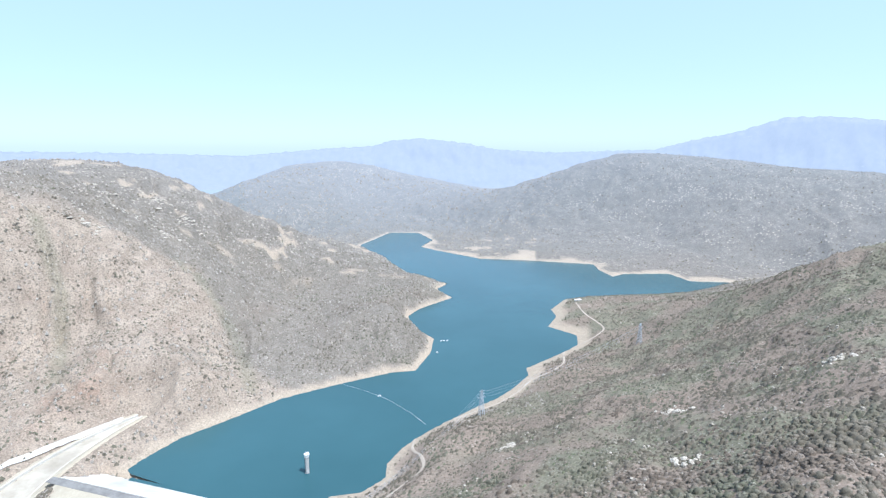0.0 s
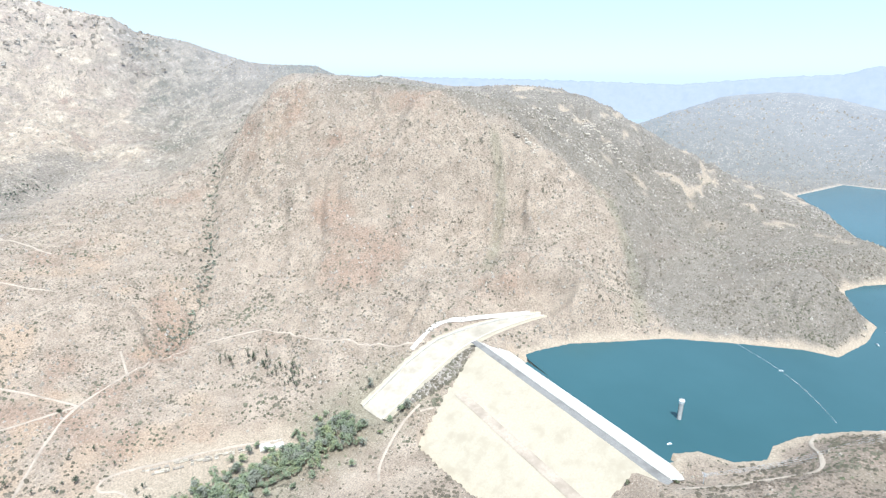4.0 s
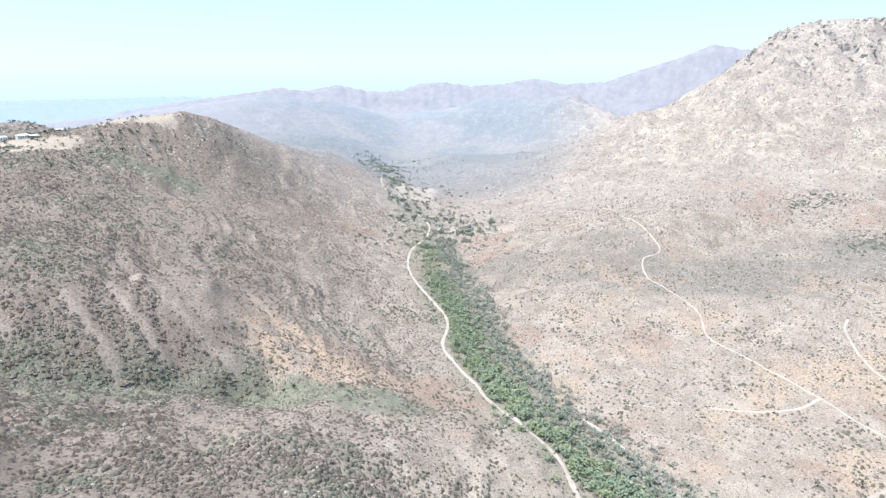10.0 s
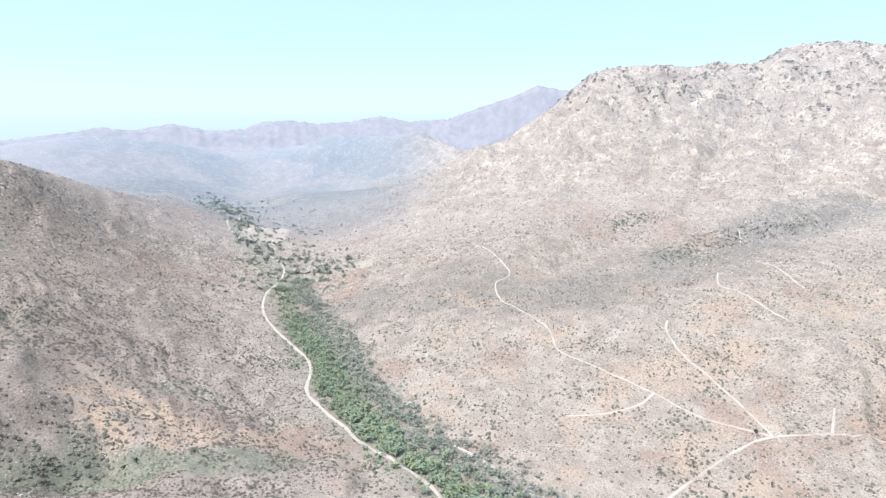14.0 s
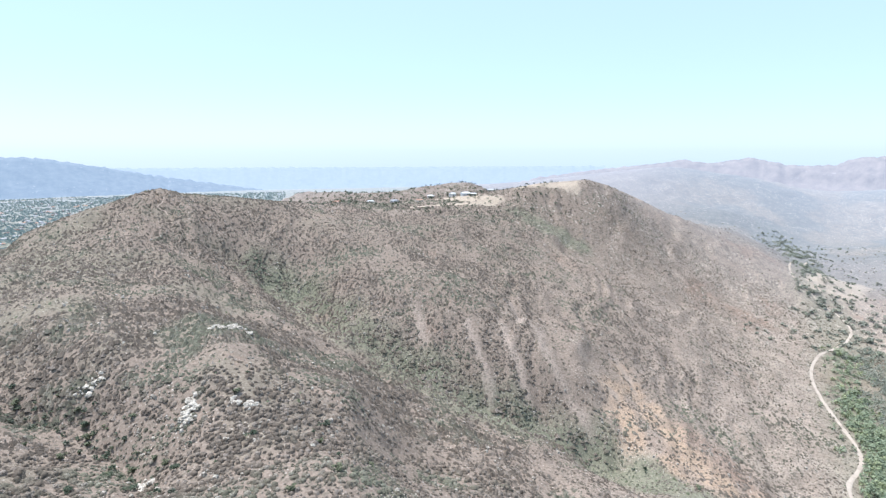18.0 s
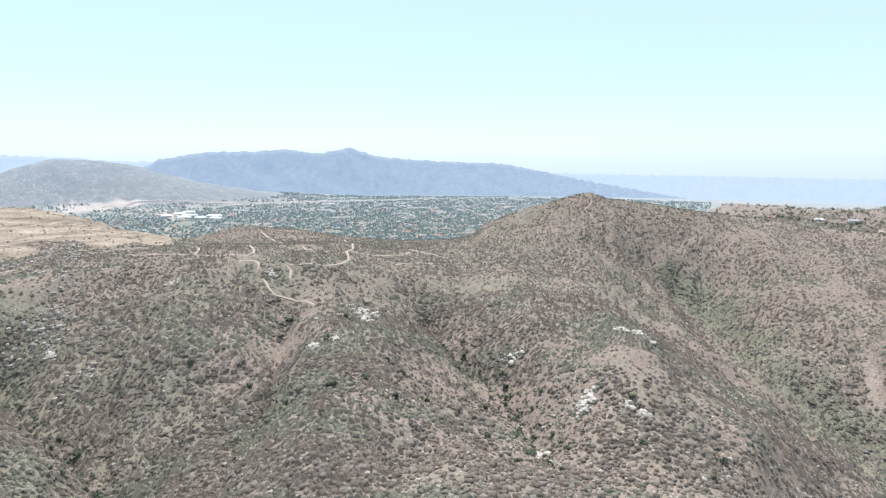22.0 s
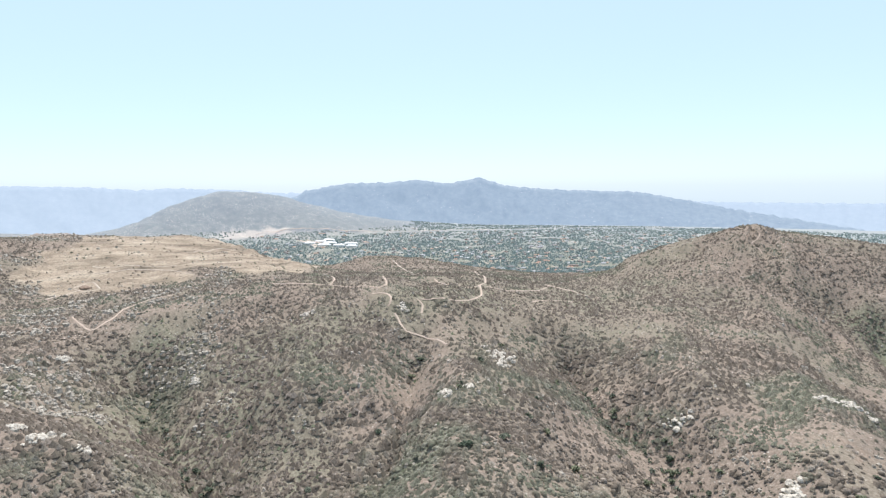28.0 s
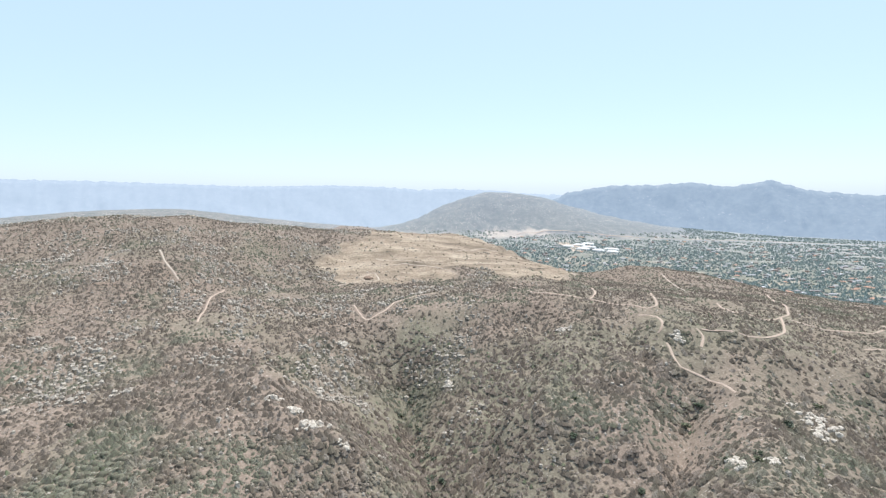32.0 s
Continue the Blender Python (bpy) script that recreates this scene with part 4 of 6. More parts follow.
UPLAND = smooth_step(1250, 1480, RR) * smooth_step(-58, -48, BACK)
PALER = np.clip(PALER, 0, 1) * (1 - 0.8 * MOUNTAIN * smooth_step(-76, -68, BACK + 5 * perlin(GX / 150, GY / 150)))
PALER = PALER * (1 - 0.85 * smooth_step(1600, 2300, RR) * (1 - MOUNTAIN)) * (1 - 0.8 * UPLAND)
SCRUB = np.maximum(SCRUB, 0.95 * UPLAND * (SD > 20))
GREEN = np.maximum(GREEN, 0.75 * TOWN_HILLS)
PALER = PALER * (1 - 0.75 * GREY_NORTH) * (1 - 0.6 * GREY_BAND)
SCRUB = np.maximum(SCRUB, GREY_BAND)
HEATH = np.maximum(HEATH, np.maximum(0.8 * GREY_NORTH, 0.6 * GREY_BAND))
AFAR = smooth_step(900, 1500, RR)
DENSE = np.clip(0.9 * TOWN_HILLS + 0.6 * smooth_step(2300, 2800, RR) * smooth_step(-152, -143, BACK) * smooth_step(-108, -120, BACK)
                + 0.75 * MOUNTAIN * smooth_step(-73, -68, BACK + 3 * perlin(GX / 120, GY / 120)) + 0.6 * smooth_step(2150, 2450, RR) * smooth_step(-62, -57, BACK) * (BACK < -20)
                + 0.35 * smooth_step(1900, 2600, RR) * (BACK > -20), 0, 1)
LITTER = smooth_step(80, 260, RR) * np.maximum(smooth_step(-135, -165, BACK + 8 * perlin(GX / 90, GY / 90)), smooth_step(-14, 10, BACK) * (SD > 0)) 
LITTER = np.maximum(LITTER, np.maximum(smooth_step(1650, 2150, RR + 120 * perlin(GX / 200, GY / 200)) * (1 - MOUNTAIN) * np.maximum(smooth_step(-55, -40, BACK), smooth_step(-116, -128, BACK + 6 * perlin(GX / 180, GY / 180))), UPLAND))
LITTER = LITTER * (1 - FIELD) * (1 - PALE) * (1 - TOWN_LAND)

def sheet(name, first, last, mat, label):
    """The rings of the land from first to last as one sheet."""
    i, j = np.meshgrid(np.arange(last - first), np.arange(TURNS), indexing="ij")
    k = (j + 1) % TURNS
    quads = np.stack([i * TURNS + j, (i + 1) * TURNS + j, (i + 1) * TURNS + k, i * TURNS + k], -1).reshape(-1, 4)[:, ::-1]
    if first == 0:
        # close the middle of the innermost ring
        h = np.arange(TURNS // 2 - 1)
        quads = np.concatenate([quads, np.stack([h, h + 1, TURNS - 2 - h, TURNS - 1 - h], -1)])
    s = slice(first, last + 1)
    me = mesh_of(name, np.stack([GX[s], GY[s], GZ[s]], -1).reshape(-1, 3), quads, mat, True)
    for key, grid in (("rock", ROCK), ("green", GREEN), ("heath", HEATH), ("pale", PALE), ("scrub", SCRUB), ("dry", PALER), ("chute", CHUTE), ("meadow", FIELD), ("litter", LITTER), ("ochre", OCHRES), ("afar", AFAR), ("dense", DENSE)):
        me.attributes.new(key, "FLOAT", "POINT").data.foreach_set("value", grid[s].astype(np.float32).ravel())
    return tagged(new(name, me), label, "ground", kind="structure")


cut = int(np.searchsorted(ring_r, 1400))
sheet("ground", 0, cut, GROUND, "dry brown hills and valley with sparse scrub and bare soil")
# land beyond the cut carries the painted haze glow
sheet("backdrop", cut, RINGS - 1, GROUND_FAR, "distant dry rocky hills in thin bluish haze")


# ---- far ranges in the haze, beyond the ground sheet
RANGE_NORTHEAST = [
    (-56.7, 355), (-49.2, 342), (-32.5, 326), (-20.0, 300), (-11.9, 362),
    (-7.3, 382), (-5.5, 430), (-2.3, 451), (2.1, 414), (5.6, 358), (11.3, 336), (21.0, 363), (24.5, 442),
    (27.7, 492), (31.5, 597), (35.0, 596), (38.5, 562), (45.0, 540)]
RANGE_WEST = [
    (-166.0, 20), (-160.0, 150), (-153.3, 225), (-148.1, 270), (-146.4, 298), (-143.9, 272), (-140.6, 315), (-137.3, 263), (-134.3, 268),
    (-132.7, 321), (-130.0, 332), (-127.3, 304), (-123.9, 320), (-121.0, 362), (-118.2, 317), (-114.1, 332),
    (-110.6, 427), (-107.8, 494), (-105.0, 585), (-102.2, 540), (-100.1, 565), (-96.0, 520), (-88.0, 300),]
RANGE_SOUTH = [
    (-241.2, 270), (-239.6, 337), (-235.7, 390), (-231.1, 397), (-228.2, 416), (-225.3, 383), (-222.9, 414),
    (-221.9, 432), (-219.4, 368), (-216.5, 344), (-213.0, 328), (-206.3, 312), (-203.1, 269), (-197.5, 184), (-190.0, 90), (-184.0, 20)]
RANGE_HORIZON = [
    (-325.0, 380), (-300.0, 400), (-291.5, 415), (-283.6, 405), (-271.6, 373), (-263.3, 386), (-258.4, 375), (-254.5, 350), (-252.0, 363), (-245.6, 344),
    (-244.8, 327), (-234.0, 297), (-216.5, 267), (-199.0, 222), (-175.8, 217), 
    (-159.4, 226), (-153.3, 232)]


def far_range(name, crest, r, mat, label, depth=420, foot=60, seed=0):
    az = np.array([a for a, _ in crest])
    ht = np.array([h for _, h in crest])
    n = int((az[-1] - az[0]) * 5)
    a = np.linspace(az[0], az[-1], n)
    top = np.interp(a, az, ht) + 9 * perlin(a * 1.6 + seed, a * 0 + 3) + 6 * perlin(a * 3.7 + seed, a * 0)
    rows = 14
    s = np.linspace(0, 1, rows)[:, None]
    spur = perlin(a[None, :] * 0.4 + seed + 1.5 * s, s * 2.5) + 0.5 * perlin(a[None, :] * 1.1 + seed, s * 4)
    rad = r - depth * (1 - s) - 70 * spur * (1 - s) * s * 3
    z = foot + (top - foot)[None, :] * s ** 1.15
    rad, z = np.vstack([rad, rad[-1:] + 60]), np.vstack([z, z[-1:] * 0 + foot])
    x, y = rad * np.sin(np.radians(a)), rad * np.cos(np.radians(a))
    vv = np.stack([x, y, z], -1).reshape(-1, 3)
    i, j = np.meshgrid(np.arange(rows), np.arange(n - 1), indexing="ij")
    q = np.stack([i * n + j, i * n + j + 1, (i + 1) * n + j + 1, (i + 1) * n + j], -1).reshape(-1, 4)
    return tagged(new(name, mesh_of(name, vv, q, mat, True)), label, "mountains", kind="structure")


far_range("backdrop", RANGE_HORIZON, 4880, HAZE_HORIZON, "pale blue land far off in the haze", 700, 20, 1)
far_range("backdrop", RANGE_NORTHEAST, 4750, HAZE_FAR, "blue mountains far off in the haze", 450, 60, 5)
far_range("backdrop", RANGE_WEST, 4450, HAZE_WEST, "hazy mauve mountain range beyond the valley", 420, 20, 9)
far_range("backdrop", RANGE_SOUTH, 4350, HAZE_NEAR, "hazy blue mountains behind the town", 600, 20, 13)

# ---- the lake
bm = bmesh.new()
ring = [bm.verts.new((x, y, 0.0)) for x, y in SHORE]
bmesh.ops.triangulate(bm, faces=[bm.faces.new(ring)])
bmesh.ops.recalc_face_normals(bm, faces=bm.faces)
if sum(f.normal.z for f in bm.faces) < 0:
    bmesh.ops.reverse_faces(bm, faces=bm.faces)
# the water goes on under the slope of the dam
foot = [DAM_N + along * a_ + up_side * u_ for a_, u_ in ((46, 12), (274, 12), (274, 46), (46, 46))]
strip_face = bm.faces.new([bm.verts.new((p.x, p.y, -0.08)) for p in foot])
strip_face.normal_update()
if strip_face.normal.z < 0:
    strip_face.normal_flip()
tagged(part("water", bm, WATER), "calm teal blue reservoir between dry hills", "lake", kind="structure")


# ---- ribbons that lie on the ground: roads, tracks, channels
def smooth_line(points, step):
    p = np.asarray(points, float)
    pad = np.vstack([2 * p[0] - p[1], p, 2 * p[-1] - p[-2]])
    out = []
    for k in range(1, len(pad) - 2):
        a, b, c, d = pad[k - 1:k + 3]
        n = max(2, int(np.linalg.norm(c - b) / step))
        for s in np.arange(n) / n:
            out.append(0.5 * (2 * b + (c - a) * s + (2 * a - 5 * b + 4 * c - d) * s * s + (3 * b - a - 3 * c + d) * s ** 3))
    return np.array(out + [p[-1]])


def ribbon(name, points, width, mat, label, category, lift=0.5, step=7, wobble=0.15):
    line = smooth_line(points, step)
    way = np.gradient(line, axis=0)
    way /= np.linalg.norm(way, axis=1)[:, None] + 1e-9
    side = np.stack([way[:, 1], -way[:, 0]], 1)
    n, cols = len(line), 5
    w = width * (1 + wobble * perlin(np.arange(n) * 0.31 + len(points), np.zeros(n)))
    s = np.linspace(-0.5, 0.5, cols)
    xy = line[:, None, :] + side[:, None, :] * (s[None, :] * w[:, None])[..., None]
    z = height(xy[..., 0], xy[..., 1])
    # the bed is cut level across the slope
    z = 0.5 * z + 0.5 * z.mean(1, keepdims=True)
    z = np.maximum(z, height(xy[..., 0], xy[..., 1]))  + lift - 0.35 * (np.abs(s) > 0.4)
    vv = np.concatenate([xy, z[..., None]], -1).reshape(-1, 3)
    i, j = np.meshgrid(np.arange(n - 1), np.arange(cols - 1), indexing="ij")
    q = np.stack([i * cols + j, i * cols + j + 1, (i + 1) * cols + j + 1, (i + 1) * cols + j], -1).reshape(-1, 4)
    return tagged(new(name, mesh_of(name, vv, q, mat, True)), label, category, kind="structure")


for line in ROADS:
    ribbon("road", line, 5.4 if line[0] == (-397, -136) else 3.3, DIRT, "pale dirt road across the dry hillside", "road", wobble=0.45)
for line in TRAILS:
    ribbon("trail", line, 1.6 if line[0][1] < -930 else 2.3, DIRT if line[0][0] > 880 else TRAIL, "reddish dirt track through low scrub", "track")

# ---- the dam


def dam_face(name, profile, mat, label, parent, ends=(-25, 20), steps=40, wave=0.0):
    """A face of the dam: profile rows of (distance upstream, height), run along the crest."""
    length = (DAM_S - DAM_N).length
    bm = bmesh.new()
    rows = []
    for k in range(steps + 1):
        s = ends[0] + (length + ends[1] - ends[0]) * k / steps
        p = DAM_N + along * s
        rows.append([bm.verts.new((p.x + up_side.x * d, p.y + up_side.y * d, h + wave * noise.noise(Vector((s * 0.05, d * 0.05, 0)))))
                     for d, h in profile])
    for a, b in zip(rows[:-1], rows[1:]):
        for k in range(len(profile) - 1):
            bm.faces.new((a[k], a[k + 1], b[k + 1], b[k]))
    bmesh.ops.recalc_face_normals(bm, faces=bm.faces)
    for f in bm.faces:
        f.smooth = wave > 0
    return part(name, bm, mat, parent, label)


dam = tagged(new("dam"), "long pale rockfill dam with a white concrete upstream face", "dam")
dam_face("upstream_face", FACE_UP, CONCRETE, "white concrete slope facing the water", dam, (-4, 6))
dam_face("crest_road", [(-6, 16.15), (-5.5, 16.4), (3.5, 16.4), (4, 16.15)], ASPHALT, "grey road along the crest", dam, (-12, 8))
dam_face("crest_kerb", [(4.0, 16.2), (4.0, 17.0), (4.6, 17.0), (4.6, 16.2)], CONCRETE, "", dam, (-4, 4))
dam_face("downstream_face", FACE_DOWN, ROCKFILL, "pale beige rock slope below the crest", dam, (2, 0), 60, 0.3)

dam_face("bench_track", [(-57, -9.2), (-59, -10.3), (-66, -11.1), (-68, -12.3)], DIRT, "tan track along the bench", dam, (48, -14), 60, 0.3)

# ---- the spillway beside the dam: a broad concrete floor between low walls
spillway = tagged(new("spillway"), "broad white concrete spillway running down beside the dam", "spillway")
line = smooth_line(SPILL, 6)
wide = np.interp(-line[:, 1], [-p[1] for p in SPILL], SPILL_W)
drop = np.interp(-line[:, 1], [-p[1] for p in SPILL], SPILL_Z)
way = np.gradient(line, axis=0)
way /= np.linalg.norm(way, axis=1)[:, None]
flank = np.stack([way[:, 1], -way[:, 0]], 1)


def strip(name, offs, mat, label):
    """offs: for each row across the strip, (share of the width, metres beside, metres above the floor)."""
    xyz = np.stack([np.concatenate([line + flank * (share * wide + beside)[:, None], (drop + above)[:, None]], 1)
                    for share, beside, above in offs], 1)
    n, c = xyz.shape[:2]
    i, j = np.meshgrid(np.arange(n - 1), np.arange(c - 1), indexing="ij")
    q = np.stack([i * c + j, i * c + j + 1, (i + 1) * c + j + 1, (i + 1) * c + j], -1).reshape(-1, 4)
    ob = new(name, mesh_of(name, xyz.reshape(-1, 3), q, mat))
    ob.parent = spillway
    return tagged(ob, label)


strip("floor", [(-0.5, 0, 0), (-0.2, 0, -0.2), (0.2, 0, -0.2), (0.5, 0, 0)], SANDY, "white concrete floor under drifted sand")
strip("side_wall", [(-0.5, 0, -3), (-0.5, 0, 3.2), (-0.5, -1.2, 3.2), (-0.5, -1.2, -8)], CONCRETE, "")
strip("side_wall", [(0.5, 1.2, -8), (0.5, 1.2, 3.2), (0.5, 0, 3.2), (0.5, 0, -3)], CONCRETE, "")
strip("bank", [(-0.5, -1.2, 3.0), (-0.5, -9, 5.5), (-0.5, -14, 1), (-0.5, -16, -14)], ROCKFILL, "pale cut bank above the wall")
strip("bank", [(0.5, 16, -14), (0.5, 12, 1.2), (0.5, 6, 2.8), (0.5, 1.2, 3.0)], ROCKFILL, "pale cut bank above the wall")


# ---------------------------------------------------------------- what grows
RS = np.random.RandomState(11)


def scatter(n, r0, r1, az0, az1, power=1.0):
    """Places spread over a sector, thinning out with distance as power grows."""
    u = RS.rand(n)
    r = (r0 ** (2 - power) + u * (r1 ** (2 - power) - r0 ** (2 - power))) ** (1 / (2 - power))
    a = np.radians(az0 + (az1 - az0) * RS.rand(n))
    return r * np.sin(a), r * np.cos(a)


ALL_LINES = ROADS + TRAILS


def clear_of_roads(x, y, gap):
    ok = np.ones(x.shape, bool)
    for road in ALL_LINES:
        p = np.array(road, float)
        lo, hi = p.min(0) - gap - 5, p.max(0) + gap + 5
        box_in = (x > lo[0]) & (x < hi[0]) & (y > lo[1]) & (y < hi[1])
        if box_in.any():
            d = line_distance(x[box_in], y[box_in], smooth_line(road, 15))
            ok[np.flatnonzero(box_in)[d < gap]] = False
    p = np.array(SPILL, float)
    ok &= line_distance(x, y, p) > 30
    d1 = line_distance(x, y, [(-402, 515), (-123, 431)])
    ok &= d1 > 14
    # down the rock slope of the dam
    rx, ry = x - DAM_N.x, y - DAM_N.y
    al, up = rx * along.x + ry * along.y, rx * up_side.x + ry * up_side.y
    ok &= ~((al > 6 + np.clip(-up - 10, 0, 200) * 0.55) & (al < 300) & (up < 10) & (up > -130))
    return ok


def clumps(name, x, y, size, tall, sides, rings, mat, label, sink=0.25, kind="stuff", cat="shrubs", lean=0.35, flat=True):
    """Many small rounded, lumpy bodies as one mesh: rings of corners under one top corner."""
    n = len(x)
    z = height(x, y)
    per = sides * rings + 1
    ang = (np.arange(sides) / sides * 2 * np.pi)[None, None, :] + RS.rand(n, 1, 1) * 6.3 + (np.arange(rings) * 0.5)[None, :, None]
    lev = np.linspace(0, 0.6, rings)
    rad = np.interp(lev, [0, 0.6], [1.0, 0.68])[None, :, None] * (0.72 + 0.56 * RS.rand(n, rings, sides))
    vv = np.empty((n, per, 3), np.float32)
    vv[:, :-1, 0] = (x[:, None, None] + rad * size[:, None, None] * np.cos(ang)).reshape(n, -1)
    vv[:, :-1, 1] = (y[:, None, None] + rad * size[:, None, None] * np.sin(ang)).reshape(n, -1)
    vv[:, :-1, 2] = (z[:, None, None] + tall[:, None, None] * (lev[None, :, None] + 0.22 * (RS.rand(n, rings, sides) - 0.5) - sink * (lev[None, :, None] == 0))).reshape(n, -1)
    vv[:, -1, 0] = x + size * lean * (RS.rand(n) - 0.5)
    vv[:, -1, 1] = y + size * lean * (RS.rand(n) - 0.5)
    vv[:, -1, 2] = z + tall * (0.9 + 0.2 * RS.rand(n))
    f = []
    for k in range(rings - 1):
        for s in range(sides):
            a, b = k * sides + s, k * sides + (s + 1) % sides
            f += [(a, b, b + sides), (a, b + sides, a + sides)]
    top = (rings - 1) * sides
    f += [(top + s, top + (s + 1) % sides, per - 1) for s in range(sides)]
    f = np.array(f, np.int32)
    faces = (f[None] + (np.arange(n, dtype=np.int32) * per)[:, None, None]).reshape(-1, 3)
    return tagged(new(name, mesh_of(name, vv.reshape(-1, 3), faces, mat, not flat)), label, cat, kind=kind)


def keep_on_land(x, y, gap=4.0, dense=None):
    ok = (field(SD, x, y) > 9) & (field(CHUTE, x, y) < 0.4) & ((field(FIELD, x, y) < 0.5) | (RS.rand(len(x)) < 0.07)) & (field(PALE, x, y) < 0.5) & clear_of_roads(x, y, gap)
    if dense is not None:
        ok &= RS.rand(len(x)) < dense(x, y)
    return x[ok], y[ok]


def patchy(x, y):
    p = 0.5 + 0.5 * perlin(x / 70 + 3, y / 70) + 0.35 * perlin(x / 23, y / 23 + 8)
    bare = smooth_step(0.25, 0.6, perlin(x / 120 + 40, y / 120) + 0.4 * perlin(x / 40, y / 40))
    return np.clip(0.72 + 0.55 * p - 0.75 * bare, 0.2, 1)


# brown and grey scrub: thick on the near slopes, thinner on the sunny side and farther out
def shade_of(x, y):
    """1 on the shady and southern slopes, 0 on the sunny side of the valley."""
    back = np.degrees(np.arctan2(x, y))
    back = np.where(back > 70, back - 360, back) + 9 * perlin(x / 90, y / 90)
    return np.maximum(smooth_step(-122, -150, back), 0.49 * smooth_step(-14, 6, back))


def thickness(x, y):
    sparse = smooth_step(-0.35, 0.3, perlin(x / 45 + 9, y / 45) + 0.5 * perlin(x / 150, y / 150 + 4))
    return patchy(x, y) * (1 - 0.75 * (1 - sparse) * (1 - np.minimum(1, 2 * shade_of(x, y)))) * np.minimum(1, 0.55 + 0.45 * shade_of(x, y) + 0.25 * ((shade_of(x, y) > 0.05) & (y > 0)))


for n, r0, r1, lo, hi, sides, rings in ((78000, 190, 430, 0.9, 3.2, 5, 2), (112000, 430, 900, 1.1, 3.2, 6, 1), (140000, 860, 1600, 1.4, 3.5, 4, 1)):
    x, y = scatter(n, r0, r1, -292, 44, 1.0)
    x, y = keep_on_land(x, y, 2.4, thickness)
    size = lo + (hi - lo) * RS.rand(len(x)) ** 1.8
    size *= (0.95 if r0 < 400 else 0.88) + 0.4 * perlin(x / 85 + 2, y / 85) + 0.2 * perlin(x / 30, y / 30)
    tall = size * (0.45 + 0.4 * RS.rand(len(x)))
    cool = ((shade_of(x, y) > 0.5) | ((y > 0) & (x > -0.2 * y) & (perlin(x / 75, y / 75 + 3) > 0.22)))
    clumps("scrub", x[cool], y[cool], size[cool], tall[cool], sides, rings, SHRUB, "grey-brown chaparral shrubs on dry slopes", flat=rings < 2)
    clumps("scrub", x[~cool], y[~cool], size[~cool], tall[~cool] * 1.3, sides, rings, SHRUB_DARK, "dark olive shrubs dotted over pale slopes", flat=rings < 2)
x, y = scatter(125000, 220, 1450, -296, -160, 1.0)
turned_to = np.degrees(np.arctan2(x, y)) % 360
ok = (turned_to < 143) | (np.hypot(x, y) > 470 + 60 * perlin(x / 40, y / 40))
x, y = x[ok], y[ok]
x, y = keep_on_land(x, y, 2.4, patchy)
size = (0.9 + 2.2 * RS.rand(len(x)) ** 1.8) * (0.95 + 0.3 * perlin(x / 60, y / 60)) * np.where(np.hypot(x, y) < 650, 1.2, 1.0)
clumps("scrub", x, y, size, size * (0.6 + 0.4 * RS.rand(len(x))), 6, 1, SHRUB, "dark brown chaparral crowding the hills")
x, y = scatter(26000, 1450, 2900, -292, 44, 1.0)
x, y = keep_on_land(x, y, 4.0, patchy)
size = 1.3 + 2.6 * RS.rand(len(x)) ** 2
clumps("scrub", x, y, size, size * 0.9, 4, 1, SHRUB_DARK, "grey-brown chaparral on far slopes")
# greener scrub in the hollows and on the slope to the lake
x, y = scatter(42000, 190, 1300, -292, 44, 1.0)
x, y = keep_on_land(x, y, 4.0, lambda a, b: 0.95 * field(GREEN, a, b) * (field(TOWN_LAND, a, b) < 0.4))
size = 0.7 + 1.7 * RS.rand(len(x)) ** 2
clumps("scrub", x, y, size, size * (0.7 + 0.5 * RS.rand(len(x))), 6, 1, SHRUB_GREEN, "green shrubs in damp hollows")

# boulders strewn over the slopes
x, y = scatter(62000, 190, 1500, -292, 44, 1.0)
x, y = keep_on_land(x, y, 4.0, lambda a, b: smooth_step(-0.05, 0.5, perlin(a / 55 + 20, b / 55) + 0.5 * perlin(a / 17, b / 17)) + 0.45 * field(NORTH, a, b))
size = 0.5 + 2.1 * RS.rand(len(x)) ** 3.2
clumps("boulders", x, y, size, size * (0.8 + 0.5 * RS.rand(len(x))), 4, 2, BOULDER, "pale granite boulders strewn over slopes", 0.3, "stuff", "boulders")
x, y = scatter(110000, 650, 3300, -122, 12, 1.1)
x, y = keep_on_land(x, y, 4.0, lambda a, b: 0.36 + 0.64 * field(ROCK, a, b))
size = (0.6 + 2.5 * RS.rand(len(x)) ** 2.8) * (0.7 + np.hypot(x, y) / 2000)
clumps("boulders", x, y, size, size * (0.8 + 0.5 * RS.rand(len(x))), 5, 1, BOULDER_TAN, "pale granite boulders on the rocky mountainside", 0.3, "stuff", "boulders")

# big blocks on the upper face and crest of the granite mountain
x, y = scatter(5200, 2300, 3450, -104, -68, 1.0)
steep = field(GZ, x, y)
ok = (RS.rand(len(x)) < smooth_step(280, 560, steep) * smooth_step(-0.2, 0.3, perlin(x / 120, y / 120) + 0.5 * perlin(x / 45, y / 45)))
x, y = x[ok], y[ok]
size = 4.0 + 9.0 * RS.rand(len(x)) ** 2
clumps("crags", x, y, size, size * (0.7 + 0.7 * RS.rand(len(x))), 5, 2, BOULDER_TAN, "cream granite crags and blocks on the mountain", 0.3, "stuff", "rocks")

